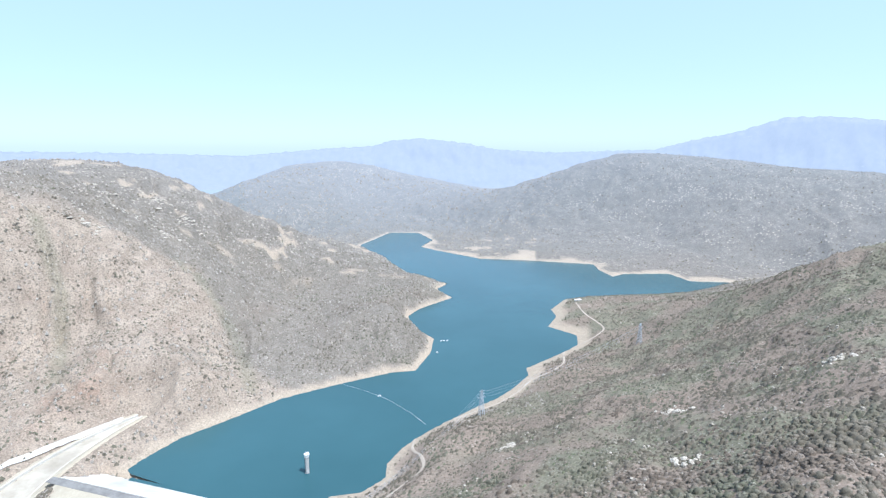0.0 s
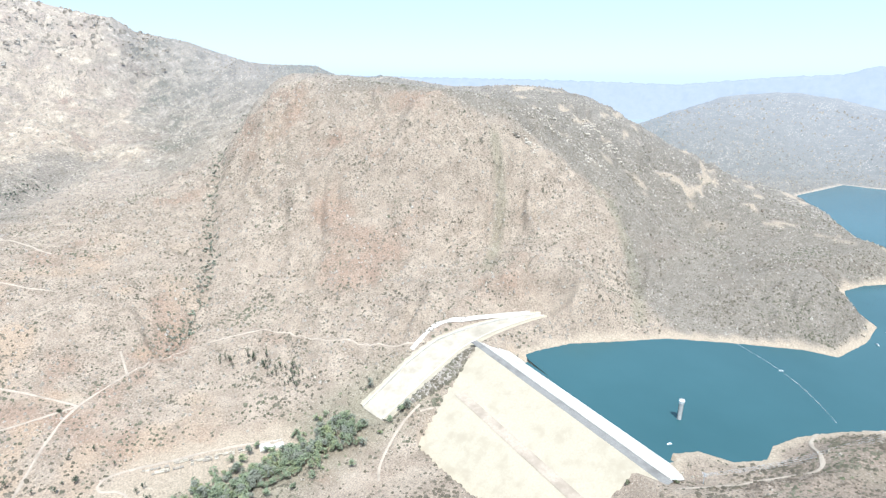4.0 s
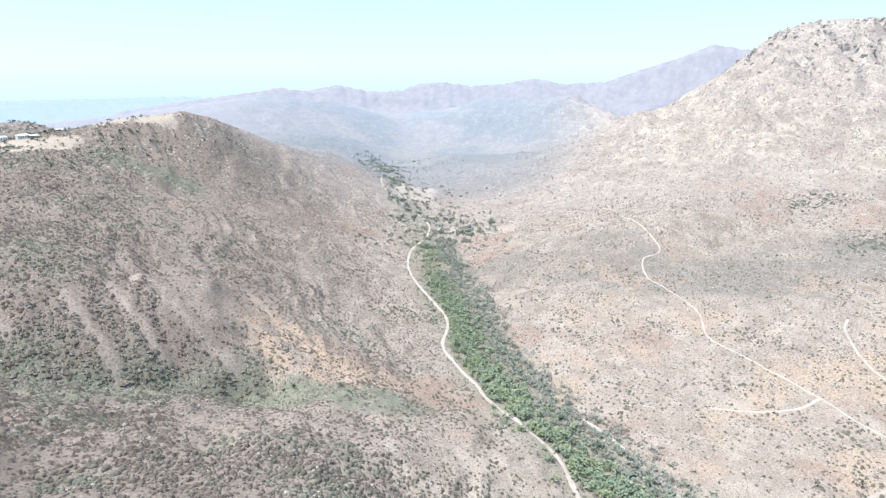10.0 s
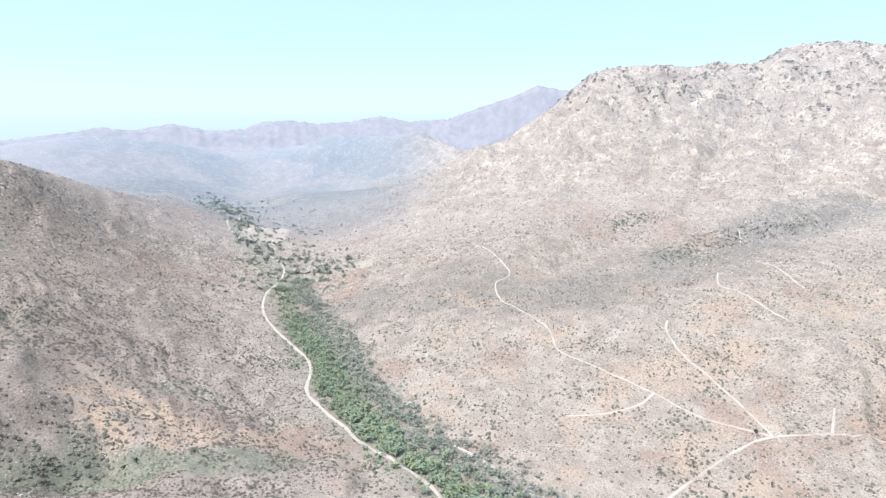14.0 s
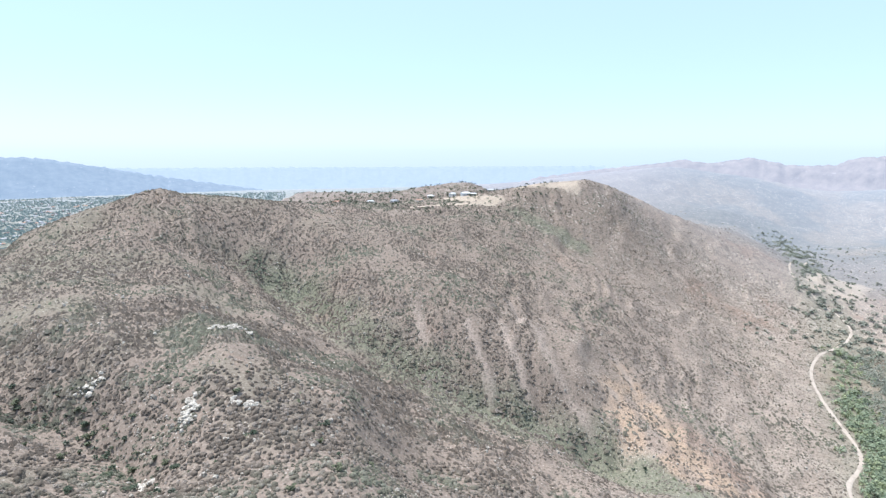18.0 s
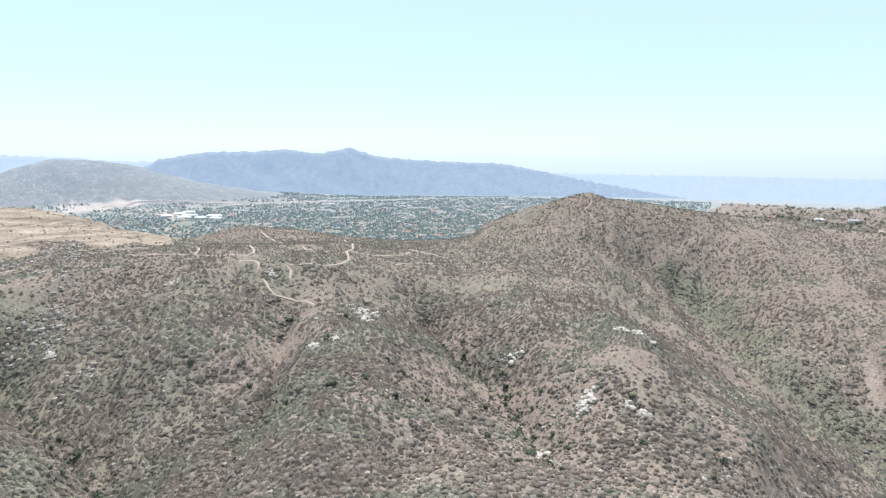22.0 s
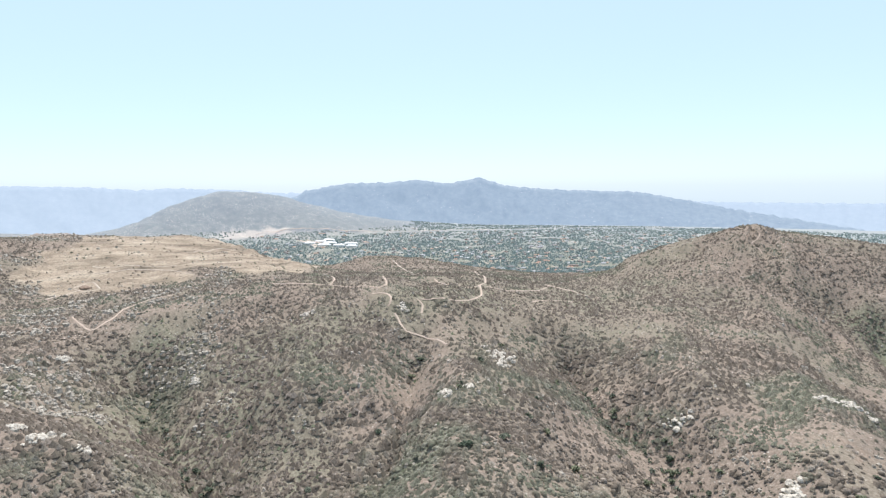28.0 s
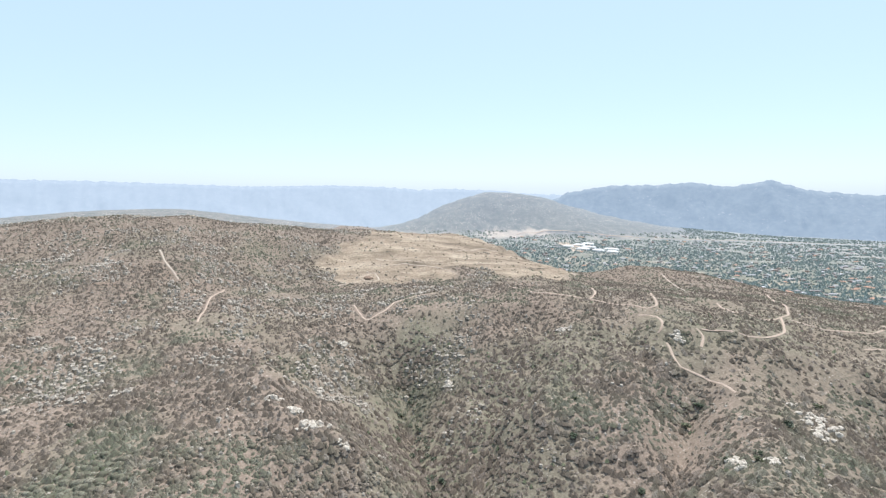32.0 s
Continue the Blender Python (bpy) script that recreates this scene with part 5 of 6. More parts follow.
# small stones between the shrubs of the near slopes
x, y = scatter(30000, 190, 620, -292, 44, 1.0)
x, y = keep_on_land(x, y, 4.0, lambda a, b: smooth_step(-0.15, 0.45, perlin(a / 38 + 60, b / 38) + 0.5 * perlin(a / 12, b / 12)))
size = 0.3 + 0.8 * RS.rand(len(x)) ** 2.5
clumps("stones", x, y, size, size * (0.7 + 0.5 * RS.rand(len(x))), 4, 1, BOULDER, "small pale granite stones between shrubs", 0.3, "stuff", "stones")

# blocks crowding the hills behind the mesa
x, y = scatter(27000, 520, 1350, -296, -246, 1.0)
x, y = keep_on_land(x, y, 4.0, lambda a, b: smooth_step(0.0, 0.4, perlin(a / 70 + 5, b / 70) + 0.5 * perlin(a / 20, b / 20)))
size = 0.8 + 2.7 * RS.rand(len(x)) ** 2.2
clumps("boulders", x, y, size, size * (0.8 + 0.5 * RS.rand(len(x))), 5, 2, BOULDER, "pale granite boulders crowding the hills", 0.3, "stuff", "boulders")

# narrow access strip beside the spillway
ribbon("access_strip", STRIP, 7.0, CONCRETE, "white concrete strip above the spillway", "strip", 1.0, 6, 0.05)


# rubble on the knoll between the dam and the spillway
along_d, out_d = RS.rand(2200), RS.rand(2200)
x = DAM_N.x + along.x * (-12 + 34 * along_d) - up_side.x * (12 + 100 * out_d)
y = DAM_N.y + along.y * (-12 + 34 * along_d) - up_side.y * (12 + 100 * out_d)
ok = (along_d * 34 - 12 < 2 + 0.5 * 100 * out_d) & (line_distance(x, y, SPILL) > 24)
x, y = x[ok], y[ok]
size = 0.7 + 2.6 * RS.rand(len(x)) ** 2
clumps("rubble", x, y, size, size * 0.9, 6, 2, BOULDER_TAN, "dark weathered rubble on the knoll beside the dam", 0.3, "stuff", "rocks")
half = RS.rand(len(x)) < 0.3
clumps("scrub", x[half] + 3, y[half] + 2, size[half] * 1.3, size[half] * 1.2, 6, 2, SHRUB_DARK, "olive shrubs among rubble beside the dam", flat=False)


# ---------------------------------------------------------------- trees
def leaf_cloud(bm, centre, radius, tall, n, leaf, rng):
    """Many small leaf clumps, each a bent pair of triangles, in an uneven crown."""
    lobes = [(Vector((rng.gauss(0, 0.42), rng.gauss(0, 0.42), rng.uniform(-0.5, 0.6))), rng.uniform(0.35, 0.65)) for _ in range(6)]
    for _ in range(n):
        c, s = rng.choice(lobes)
        d = Vector((rng.gauss(0, 1), rng.gauss(0, 1), rng.gauss(0, 1))).normalized() * s * rng.uniform(0.55, 1.05)
        p = Vector(centre) + Vector(((c + d).x * radius, (c + d).y * radius, (c + d).z * tall))
        u = Vector((rng.gauss(0, 1), rng.gauss(0, 1), rng.gauss(0, 0.4))).normalized()
        w = u.cross(Vector((rng.gauss(0, 0.5), rng.gauss(0, 0.5), 1))).normalized()
        k = leaf * rng.uniform(0.6, 1.3)
        a, b, e, f = (bm.verts.new(q) for q in (p - u * k, p + w * k * 0.8 + u * k * 0.2, p + u * k, p - w * k * 0.7 + Vector((0, 0, k * 0.4))))
        bm.faces.new((a, b, e))
        bm.faces.new((a, e, f))


def trunk_mesh(bm, tall, wide, rng, limbs=4):
    top = Vector((rng.uniform(-0.4, 0.4), rng.uniform(-0.4, 0.4), tall))
    pts = [Vector((0, 0, -0.6)), Vector((0, 0, tall * 0.4)), top]
    for k, (a, b) in enumerate(zip(pts[:-1], pts[1:])):
        beam(bm, a, b, wide * (1 - 0.35 * k), 6)
    for k in range(limbs):
        q = 2 * math.pi * k / limbs + rng.uniform(-0.4, 0.4)
        beam(bm, pts[1].lerp(top, rng.uniform(0.1, 0.8)), top + Vector((math.cos(q) * tall * 0.35, math.sin(q) * tall * 0.35, tall * rng.uniform(0.05, 0.4))), wide * 0.4, 4)


def make_tree(name, tall, radius, leafmat, label, category, seed, n=130, leaf=0.75, group=""):
    rng = random.Random(seed)
    root = tagged(new(name), label, category, group)
    bm = bmesh.new()
    trunk_mesh(bm, tall * 0.5, 0.06 * tall, rng)
    part("trunk", bm, BARK, root)
    bm = bmesh.new()
    leaf_cloud(bm, (0, 0, tall * 0.62), radius, tall * 0.42, n, leaf, rng)
    part("crown", bm, leafmat, root)
    return root


def plant(models, places, rng, low=0.8, high=1.25):
    used = set()
    for x, y in places:
        k = rng.randrange(len(models))
        s = rng.uniform(low, high)
        m = pose(x, y, float(height(x, y)), 0, 0, rng.uniform(0, 360))
        if k not in used:
            used.add(k)
            models[k].matrix_basis = m
            models[k].scale = (s, s, s)
        else:
            c = copy_thing(models[k], m)
            c.scale = (s, s, s * rng.uniform(0.9, 1.15))


rng = random.Random(5)
# the belt of green trees along the stream
stream_line = smooth_line(STREAM, 4)
belt = []
for k, p in enumerate(stream_line):
    reach = float(np.hypot(*p))
    if reach > 1380:
        continue
    for _ in range(7 if reach < 1000 else 4):
        belt.append(p + np.array([rng.gauss(6, 16), rng.gauss(-4, 16)]))
belt = np.array(belt)
ok = clear_of_roads(belt[:, 0], belt[:, 1], 6)
belt = belt[ok]
near_belt, far_belt = [], []
for p in belt:
    if np.hypot(*p) > 1500 or (np.hypot(*p) > 1150 and rng.random() < 0.6):
        continue
    (near_belt if np.hypot(*p) < 900 and len(near_belt) < 290 else far_belt).append(p)
models = [make_tree("cottonwood_tree", 8 + 1.2 * k, 3.8 + 0.4 * k, (LEAF, LEAF, THICKET, LEAF)[k], ("green leafy streamside tree in a dense belt", "green leafy streamside tree in a dense belt", "grey-green streamside tree in a dense belt", "green leafy streamside tree in a dense belt")[k], "tree", 40 + k, 190, 0.72, "trees along the stream") for k in range(4)]
plant(models, near_belt, rng, 0.7, 1.35)


def joined_trees(name, places, tall, radius, mat, label, seed, n=44, leaf=1.15):
    """A far wood: each tree a small uneven cloud of leaf clumps."""
    g = np.random.RandomState(seed)
    places = np.asarray(places, float)
    count_ = len(places)
    s = 0.65 + 0.8 * g.rand(count_)
    d = g.normal(size=(count_, n, 3))
    d /= np.linalg.norm(d, axis=2)[..., None]
    d *= (0.5 + 0.55 * g.rand(count_, n, 1))
    z = height(places[:, 0], places[:, 1])
    c = np.stack([places[:, 0], places[:, 1], z + tall * 0.5 * s], 1)[:, None, :] + d * np.array([radius, radius, tall * 0.5]) * s[:, None, None]
    u, w = g.normal(size=(2, count_, n, 3)) * np.array([1, 1, 0.4])
    u *= leaf * s[:, None, None] / np.linalg.norm(u, axis=2)[..., None]
    w *= leaf * s[:, None, None] / np.linalg.norm(w, axis=2)[..., None]
    vv = np.stack([c - u, c + w, c + u, c - w * 0.8], 2).reshape(-1, 3)
    q = np.arange(len(vv)).reshape(-1, 4)
    faces = np.concatenate([q[:, [0, 1, 2]], q[:, [0, 2, 3]]])
    return tagged(new(name, mesh_of(name, vv, faces, mat)), label, "trees", kind="stuff")


if len(far_belt):
    joined_trees("streamside_wood", far_belt, 8, 4.2, LEAF, "dense green wood along the stream", 3)
# greyer leafless thicket beside the belt
side_places = [p + np.array([-0.8, 0.6]) * rng.gauss(44, 17) + np.array([rng.gauss(0, 4), rng.gauss(0, 4)]) for p in stream_line[len(stream_line) // 8:] if np.hypot(*p) < 1400 for _ in range(5)]
joined_trees("thicket", [p for p in side_places], 6.0, 4.0, THICKET, "grey-green thicket beside the stream wood", 4, 26, 1.0)
# oaks and dark trees on the valley floor down the stream
OAKS = [(-1180, -1046), (-1267, -1029), (-1240, -922), (-1173, -862), (-1116, -876), (-1096, -935), (-1163, -1099), (-1206, -1177)]
grove = [(gx + rng.gauss(0, 34), gy + rng.gauss(0, 34)) for gx, gy in OAKS for _ in range(15)]
grove += [tuple(p + np.array([rng.gauss(0, 40), rng.gauss(0, 40)])) for p in smooth_line(STREAM[-4:], 14)[:95] for _ in range(2 + (rng.random() > 0.5))]
joined_trees("valley_oaks", grove, 8, 5.6, THICKET, "dark oaks in loose groups on the valley floor", 21, 60, 1.5)
x, y = scatter(3000, 1300, 2900, -142, -122, 1.0)
ok = (height(x, y) < -18) & (perlin(x / 60, y / 60) + 0.6 * perlin(x / 22, y / 22) > 0.12 + 0.002 * np.maximum(0, line_distance(x, y, STREAM) - 60))
joined_trees("valley_trees", np.stack([x[ok], y[ok]], 1), 5, 3.3, THICKET, "grey-green trees scattered on the valley floor", 6)
# dark slim trees near the yard and up the side valley
gum_line = smooth_line([(-690, 300), (-655, 330), (-620, 330), (-585, 345), (-560, 330)], 9)
gums = [(p[0] + rng.gauss(0, 14), p[1] + rng.gauss(0, 14)) for p in gum_line for _ in range(3)]
gums += [(-480 - 60 * rng.random(), 20 + 130 * rng.random()) for _ in range(26)] + [(-590 + rng.gauss(0, 26), 60 + rng.gauss(0, 40)) for _ in range(14)]
gums = [g for g in gums if clear_of_roads(np.array([g[0]]), np.array([g[1]]), 6)[0]]
models = [make_tree("eucalyptus_tree", 9 + 2 * k, 2.3 + 0.3 * k, LEAF_DARK, "dark slim eucalyptus tree on the valley floor", "tree", 60 + k, 90, 0.6, "eucalyptus trees by the yard") for k in range(3)]
plant(models, gums, rng, 0.6, 1.1)
# trees and bushes in the ravine of the north hill
ravine = smooth_line(GULLIES[5][2], 9)
joined_trees("ravine_bushes", [p + np.array([rng.gauss(0, 10), rng.gauss(0, 10)]) for p in ravine for _ in range(3)], 2.8, 2.2, THICKET, "grey-green bushes filling a steep ravine", 8, 22, 1.2)
# bushes in the hollows
hollow_places = [p + np.array([rng.gauss(0, 8), rng.gauss(0, 8)]) for k in (0, 2) for p in smooth_line(GULLIES[k][2], 7) for _ in range(2)]
joined_trees("hollow_bushes", hollow_places, 2.6, 2.0, LEAF_DARK, "green bushes crowding the bottom of a gully", 9, 40, 0.6)
# the wooded foot of the granite mountain
foot_line = np.concatenate([smooth_line([(-1545, -186), (-1602, -134), (-1638, -82)], 5), smooth_line([(-1327, -44), (-1459, -1), (-1520, 63), (-1595, 134), (-1671, 228), (-1801, 340)], 9)])
joined_trees("foot_bushes", [p + np.array([rng.gauss(0, 22), rng.gauss(0, 22)]) for p in foot_line for _ in range(6)], 2.8, 2.2, THICKET, "grey-green bushes below the granite face", 10, 22, 1.0)

# big single bushes on the near slopes
BUSHES = [(64, -340), (80, -381), (8, -290), (26, -349), (19, -364), (34, -276), (145, -361), (99, -293), (242, -442), (273, -470),
          (439, -272), (570, -166), (322, -322), (363, -249), (351, -206), (424, -161), (221, -290), (250, -289), (-309, -508), (-354, -456),
          (-357, -462), (472, 71), (327, -329), (399, 11), (-147, 412), (-112, 437), (150, -352), (135, -330), (262, -455), (-318, -500), (-725, 105)]


def make_bush(seed, mat):
    g = random.Random(seed)
    root = tagged(new("large_bush"), "rounded dark green bush standing alone among low scrub", "bush", "large bushes on the slopes")
    bm = bmesh.new()
    for k in range(4):
        q = k * 1.57 + g.random()
        beam(bm, (0, 0, -0.5), (math.cos(q) * 1.2, math.sin(q) * 1.2, 1.8), 0.25, 4)
    part("stem", bm, BARK, root)
    bm = bmesh.new()
    leaf_cloud(bm, (0, 0, 1.7), 2.9, 1.9, 260, 0.5, g)
    part("foliage", bm, mat, root)
    return root


BUSHES += [(p[0] + rng.gauss(0, 7), p[1] + rng.gauss(0, 7)) for p in smooth_line([(244, -447), (193, -413), (153, -377), (126, -343)], 9)]
BUSHES += [(p[0] + rng.gauss(0, 9), p[1] + rng.gauss(0, 9)) for p in smooth_line([(451, -172), (405, -160), (340, -147)], 16)]
BUSHES += [(rng.uniform(-60, 420), rng.uniform(-470, -240)) for _ in range(34)]
plant([make_bush(k, (LEAF_DARK, SHRUB_GREEN)[k % 2]) for k in range(4)], BUSHES, rng, 0.55, 1.3)


# ---------------------------------------------------------------- rock outcrops
def boulder_mesh(seed):
    g = random.Random(seed)
    bm = bmesh.new()
    bmesh.ops.create_icosphere(bm, subdivisions=2, radius=1.0)
    sx, sy, sz = g.uniform(0.8, 1.3), g.uniform(0.8, 1.3), g.uniform(0.7, 1.1)
    for w in bm.verts:
        d = 1 + 0.35 * noise.noise(w.co * 1.3 + Vector((seed * 7, 0, 0))) + 0.12 * noise.noise(w.co * 3.1)
        w.co = Vector((w.co.x * sx, w.co.y * sy, max(w.co.z, -0.5) * sz)) * d
    me = bpy.data.meshes.new("boulder")
    bm.to_mesh(me)
    bm.free()
    me.materials.append(BOULDER)
    return me


BOULDERS = [boulder_mesh(k) for k in range(5)]
OUTCROPS = [(107, -507, 22, 6, 22), (112, -374, 7, 15, 26), (130, -337, 7, 7, 9), (329, -315, 9, 7, 10), (355, -409, 22, 10, 18), (461, -52, 8, 6, 5), (444, -65, 6, 5, 4), (412, -94, 6, 5, 3), (342, -396, 10, 6, 9), (70, -371, 4, 4, 5),
            (318, -330, 5, 5, 6), (80, -375, 4, 4, 5), (560, -210, 9, 5, 8), (430, -75, 10, 12, 14), (200, -440, 10, 6, 8), (480, -400, 10, 5, 8),
            (555, -330, 14, 6, 12), (640, -120, 12, 8, 12), (1020, 240, 30, 12, 16), (900, 160, 24, 10, 14), (215, 470, 20, 14, 16), (330, 430, 18, 10, 12),
            (180, 360, 14, 10, 10), (70, 520, 12, 10, 10)]
OUTCROPS += [(-728, 1192, 60, 30, 14), (-732, 1393, 70, 30, 16), (-648, 1346, 50, 26, 12), (-660, 985, 40, 24, 10), (-600, 1180, 40, 30, 8), (-820, 1300, 60, 40, 12)]
for x, y, wx, wy, n in OUTCROPS:
    broad = 2.0 if y > 900 else 1.0
    n = int(n * (3.0 if y > 900 else 2.2))
    root = tagged(new("rock_outcrop"), "cluster of pale granite boulders breaking through scrub", "rocks", "rock outcrops")
    root.location = (x, y, float(height(x, y)))
    for k in range(n):
        dx, dy = rng.gauss(0, wx * 0.42), rng.gauss(0, wy * 0.42)
        s = broad * (1.0 + 1.9 * rng.random() ** 1.6)
        b = new("boulder", BOULDERS[k % 5])
        b.parent = root
        b.location = (dx, dy, float(height(x + dx, y + dy)) - root.location.z - (0.25 * s if broad > 1 else -0.1 * s))
        b.rotation_euler = (0, 0, rng.uniform(0, 6.3))
        b.scale = (s, s * rng.uniform(0.7, 1.2), s * rng.uniform(0.6, 1.1) / broad ** 0.6)

# ---------------------------------------------------------------- on and beside the lake
PAINT_WHITE = plain_material("white_paint", (0.70, 0.70, 0.68), (0.80, 0.80, 0.78), 0.8, 0.5, 0)
DARK = plain_material("dark_opening", (0.03, 0.03, 0.03), (0.05, 0.05, 0.05), 1.0, 0.8, 0)
tower = tagged(new("intake_tower"), "slender weathered concrete intake tower standing in the lake", "tower")
tower.location = (-152, 556, 0)
bm = bmesh.new()
for z0, z1, w0 in ((-14, 19, 4.6), (19, 20, 5.2)):
    beam(bm, (0, 0, z0), (0, 0, z1), w0, 16)
part("shaft", bm, plain_material("stained_concrete", (0.40, 0.385, 0.36), (0.62, 0.60, 0.57), 0.35, 0.9, 0.1), tower, "stained grey concrete shaft")
bm = bmesh.new()
beam(bm, (0, 0, 20), (0, 0, 22.4), 5.4, 16)
beam(bm, (0, 0, 22.4), (0, 0, 23.4), 6.4, 16)
part("cap", bm, PAINT_WHITE, tower, "pale overhanging cap")
for z in (4.0, 8.5, 13.0, 17.0):
    for q in (-60, 120):
        bm = bmesh.new()
        box(bm, -0.9, 0.9, 2.15, 2.5, -1.0, 1.0)
        part("gate", bm, DARK, tower, "dark gate opening", pose(0, 0, z, 0, 0, q))
bm = bmesh.new()
for k in range(12):
    q = k * math.pi / 6
    beam(bm, (3.0 * math.cos(q), 3.0 * math.sin(q), 23.4), (3.0 * math.cos(q), 3.0 * math.sin(q), 24.5), 0.15)
    beam(bm, (3.0 * math.cos(q), 3.0 * math.sin(q), 24.5), (3.0 * math.cos(q + math.pi / 6), 3.0 * math.sin(q + math.pi / 6), 24.5), 0.15)
part("railing", bm, STEEL, tower)


def make_boat(length, x, y, turn, kind_label):
    root = tagged(new("boat"), kind_label, "boat", "boats on the lake")
    root.matrix_basis = pose(x, y, 0, 0, 0, turn)
    bm = bmesh.new()
    w = length * 0.17
    rings = []
    for s, k in ((-0.5, 0.85), (-0.2, 1.0), (0.15, 0.95), (0.35, 0.6), (0.5, 0.05)):
        rings.append([bm.verts.new(p) for p in ((s * length, -w * k, 0.9), (s * length, -w * 0.7 * k, -0.3), (s * length, w * 0.7 * k, -0.3), (s * length, w * k, 0.9))])
    for a, b in zip(rings[:-1], rings[1:]):
        for k in range(3):
            bm.faces.new((a[k], b[k], b[k + 1], a[k + 1]))
        bm.faces.new((a[3], b[3], b[0], a[0]))
    bm.faces.new(rings[0])
    bmesh.ops.recalc_face_normals(bm, faces=bm.faces)
    part("hull", bm, PAINT_WHITE, root)
    bm = bmesh.new()
    box(bm, -length * 0.2, length * 0.12, -w * 0.6, w * 0.6, 0.9, 2.0)
    part("cabin", bm, STEEL, root)


make_boat(9, 0, 985, 20, "small white boat moored off the point")
make_boat(7, 9, 988, 70, "small white boat moored off the point")
make_boat(6, -10, 926, 130, "small white boat drifting near the shore")
make_boat(6, -93, 750, 40, "small white boat beside the buoy line")
make_boat(6, -143, 505, 60, "small white boat at the jetty")
make_boat(5, 150, 845, 15, "small white boat near the shore")
# line of floats across the lake
boom = tagged(new("float_line"), "long curved line of small pale floats across the water", "buoys")
a, b = Vector((-156, 791, 0)), Vector((-23, 668, 0))
for k in range(70):
    s = k / 69
    p = a.lerp(b, s) + Vector((0.6, 0.7, 0)) * 14 * math.sin(math.pi * s)
    bm = bmesh.new()
    beam(bm, (-0.7, 0, 0.1), (0.7, 0, 0.1), 0.45, 6)
    part("float", bm, PAINT_WHITE, boom, "", pose(p.x, p.y, 0, 0, 0, -40))


# lattice towers with their cables
def make_pylon(x, y, turn, tall=36):
    root = tagged(new("power_pylon"), "grey steel lattice power pylon on the lakeside slope", "pylon", "power line")
    root.matrix_basis = pose(x, y, float(height(x, y)), 0, 0, turn)
    feet = [(-3.4, -3.4), (3.4, -3.4), (3.4, 3.4), (-3.4, 3.4)]
    for fx, fy in feet:
        bm = bmesh.new()
        beam(bm, (fx, fy, -1.5), (fx * 0.2, fy * 0.2, tall), 0.55)
        part("leg", bm, STEEL, root)
    for k in range(7):
        z0, z1 = tall * k / 7.5, tall * (k + 1) / 7.5
        s0, s1 = 1 - 0.8 * z0 / tall, 1 - 0.8 * z1 / tall
        bm = bmesh.new()
        for (ax, ay), (bx, by) in zip(feet, feet[1:] + feet[:1]):
            beam(bm, (ax * s0, ay * s0, z0), (bx * s1, by * s1, z1), 0.22)
            beam(bm, (bx * s0, by * s0, z0), (ax * s1, ay * s1, z1), 0.22)
            beam(bm, (ax * s1, ay * s1, z1), (bx * s1, by * s1, z1), 0.22)
        part("bracing", bm, STEEL, root)
    for z, w in ((tall * 0.72, 6.5), (tall * 0.84, 5.5), (tall * 0.95, 4.5)):
        bm = bmesh.new()
        for q in (-1, 1):
            beam(bm, (0, 0, z + 1), (q * w, 0, z), 0.35)
            beam(bm, (0, 0, z - 0.6), (q * w, 0, z), 0.3)
        arm = part("cross_arm", bm, STEEL, root)
        for q in (-1, 1):
            bm = bmesh.new()
            beam(bm, (q * w, 0, z), (q * w, 0, z - 1.6), 0.2)
            part("insulator", bm, DARK, arm, "dark hanging insulator")
    return root


PYLONS = [(-95, 452, 60), (52, 670, 25), (335, 880, 40)]
pylons = [make_pylon(*p) for p in PYLONS[1:]]
pole = tagged(new("power_pole"), "tall grey steel pole at the end of the dam", "pole", "power line")
pole.matrix_basis = pose(-95, 452, float(height(-95, 452)))
bm = bmesh.new()
beam(bm, (0, 0, -1), (0, 0, 12), 0.5, 8)
part("post", bm, STEEL, pole)
for z in (9.0, 10.5, 11.5):
    bm = bmesh.new()
    box(bm, -2.2, 2.2, -0.15, 0.15, z - 0.15, z + 0.15)
    part("cross_arm", bm, STEEL, pole)
for k in range(2):
    a, b = PYLONS[k], PYLONS[k + 1]
    for share, w in ((0.72, 6.5), (0.84, 5.5), (0.95, 4.5)):
        for q in (-1, 1):
            ends = []
            for x, y, turn in (a, b):
                reach, top = (w * 0.33, 12 * share) if x == -95 else (w, 36 * share - 1.6)
                ends.append(Vector((x + q * reach * math.cos(radians(turn)), y + q * reach * math.sin(radians(turn)), float(height(x, y)) + top)))
            bm = bmesh.new()
            prev = ends[0]
            for i in range(1, 17):
                s = i / 16
                p = ends[0].lerp(ends[1], s) - Vector((0, 0, 10 * 4 * s * (1 - s)))
                beam(bm, prev, p, 0.14, 3)
                prev = p
            tagged(part("power_cable", bm, STEEL), "thin sagging power cable between lattice pylons", "cable", "power line")

# ---------------------------------------------------------------- buildings
ROOFS = [plain_material("roof_%s" % n, lo, hi, 0.4, 0.85, 0.05) for n, lo, hi in (
    ("tile", (0.34, 0.20, 0.14), (0.45, 0.28, 0.20)), ("grey", (0.30, 0.29, 0.28), (0.42, 0.41, 0.40)), ("pale", (0.55, 0.53, 0.50), (0.68, 0.66, 0.62)))]
WALLS = [plain_material("stucco_%s" % n, lo, hi, 0.3, 0.9, 0.03) for n, lo, hi in (
    ("cream", (0.58, 0.53, 0.44), (0.68, 0.63, 0.54)), ("white", (0.68, 0.67, 0.64), (0.78, 0.77, 0.74)))]


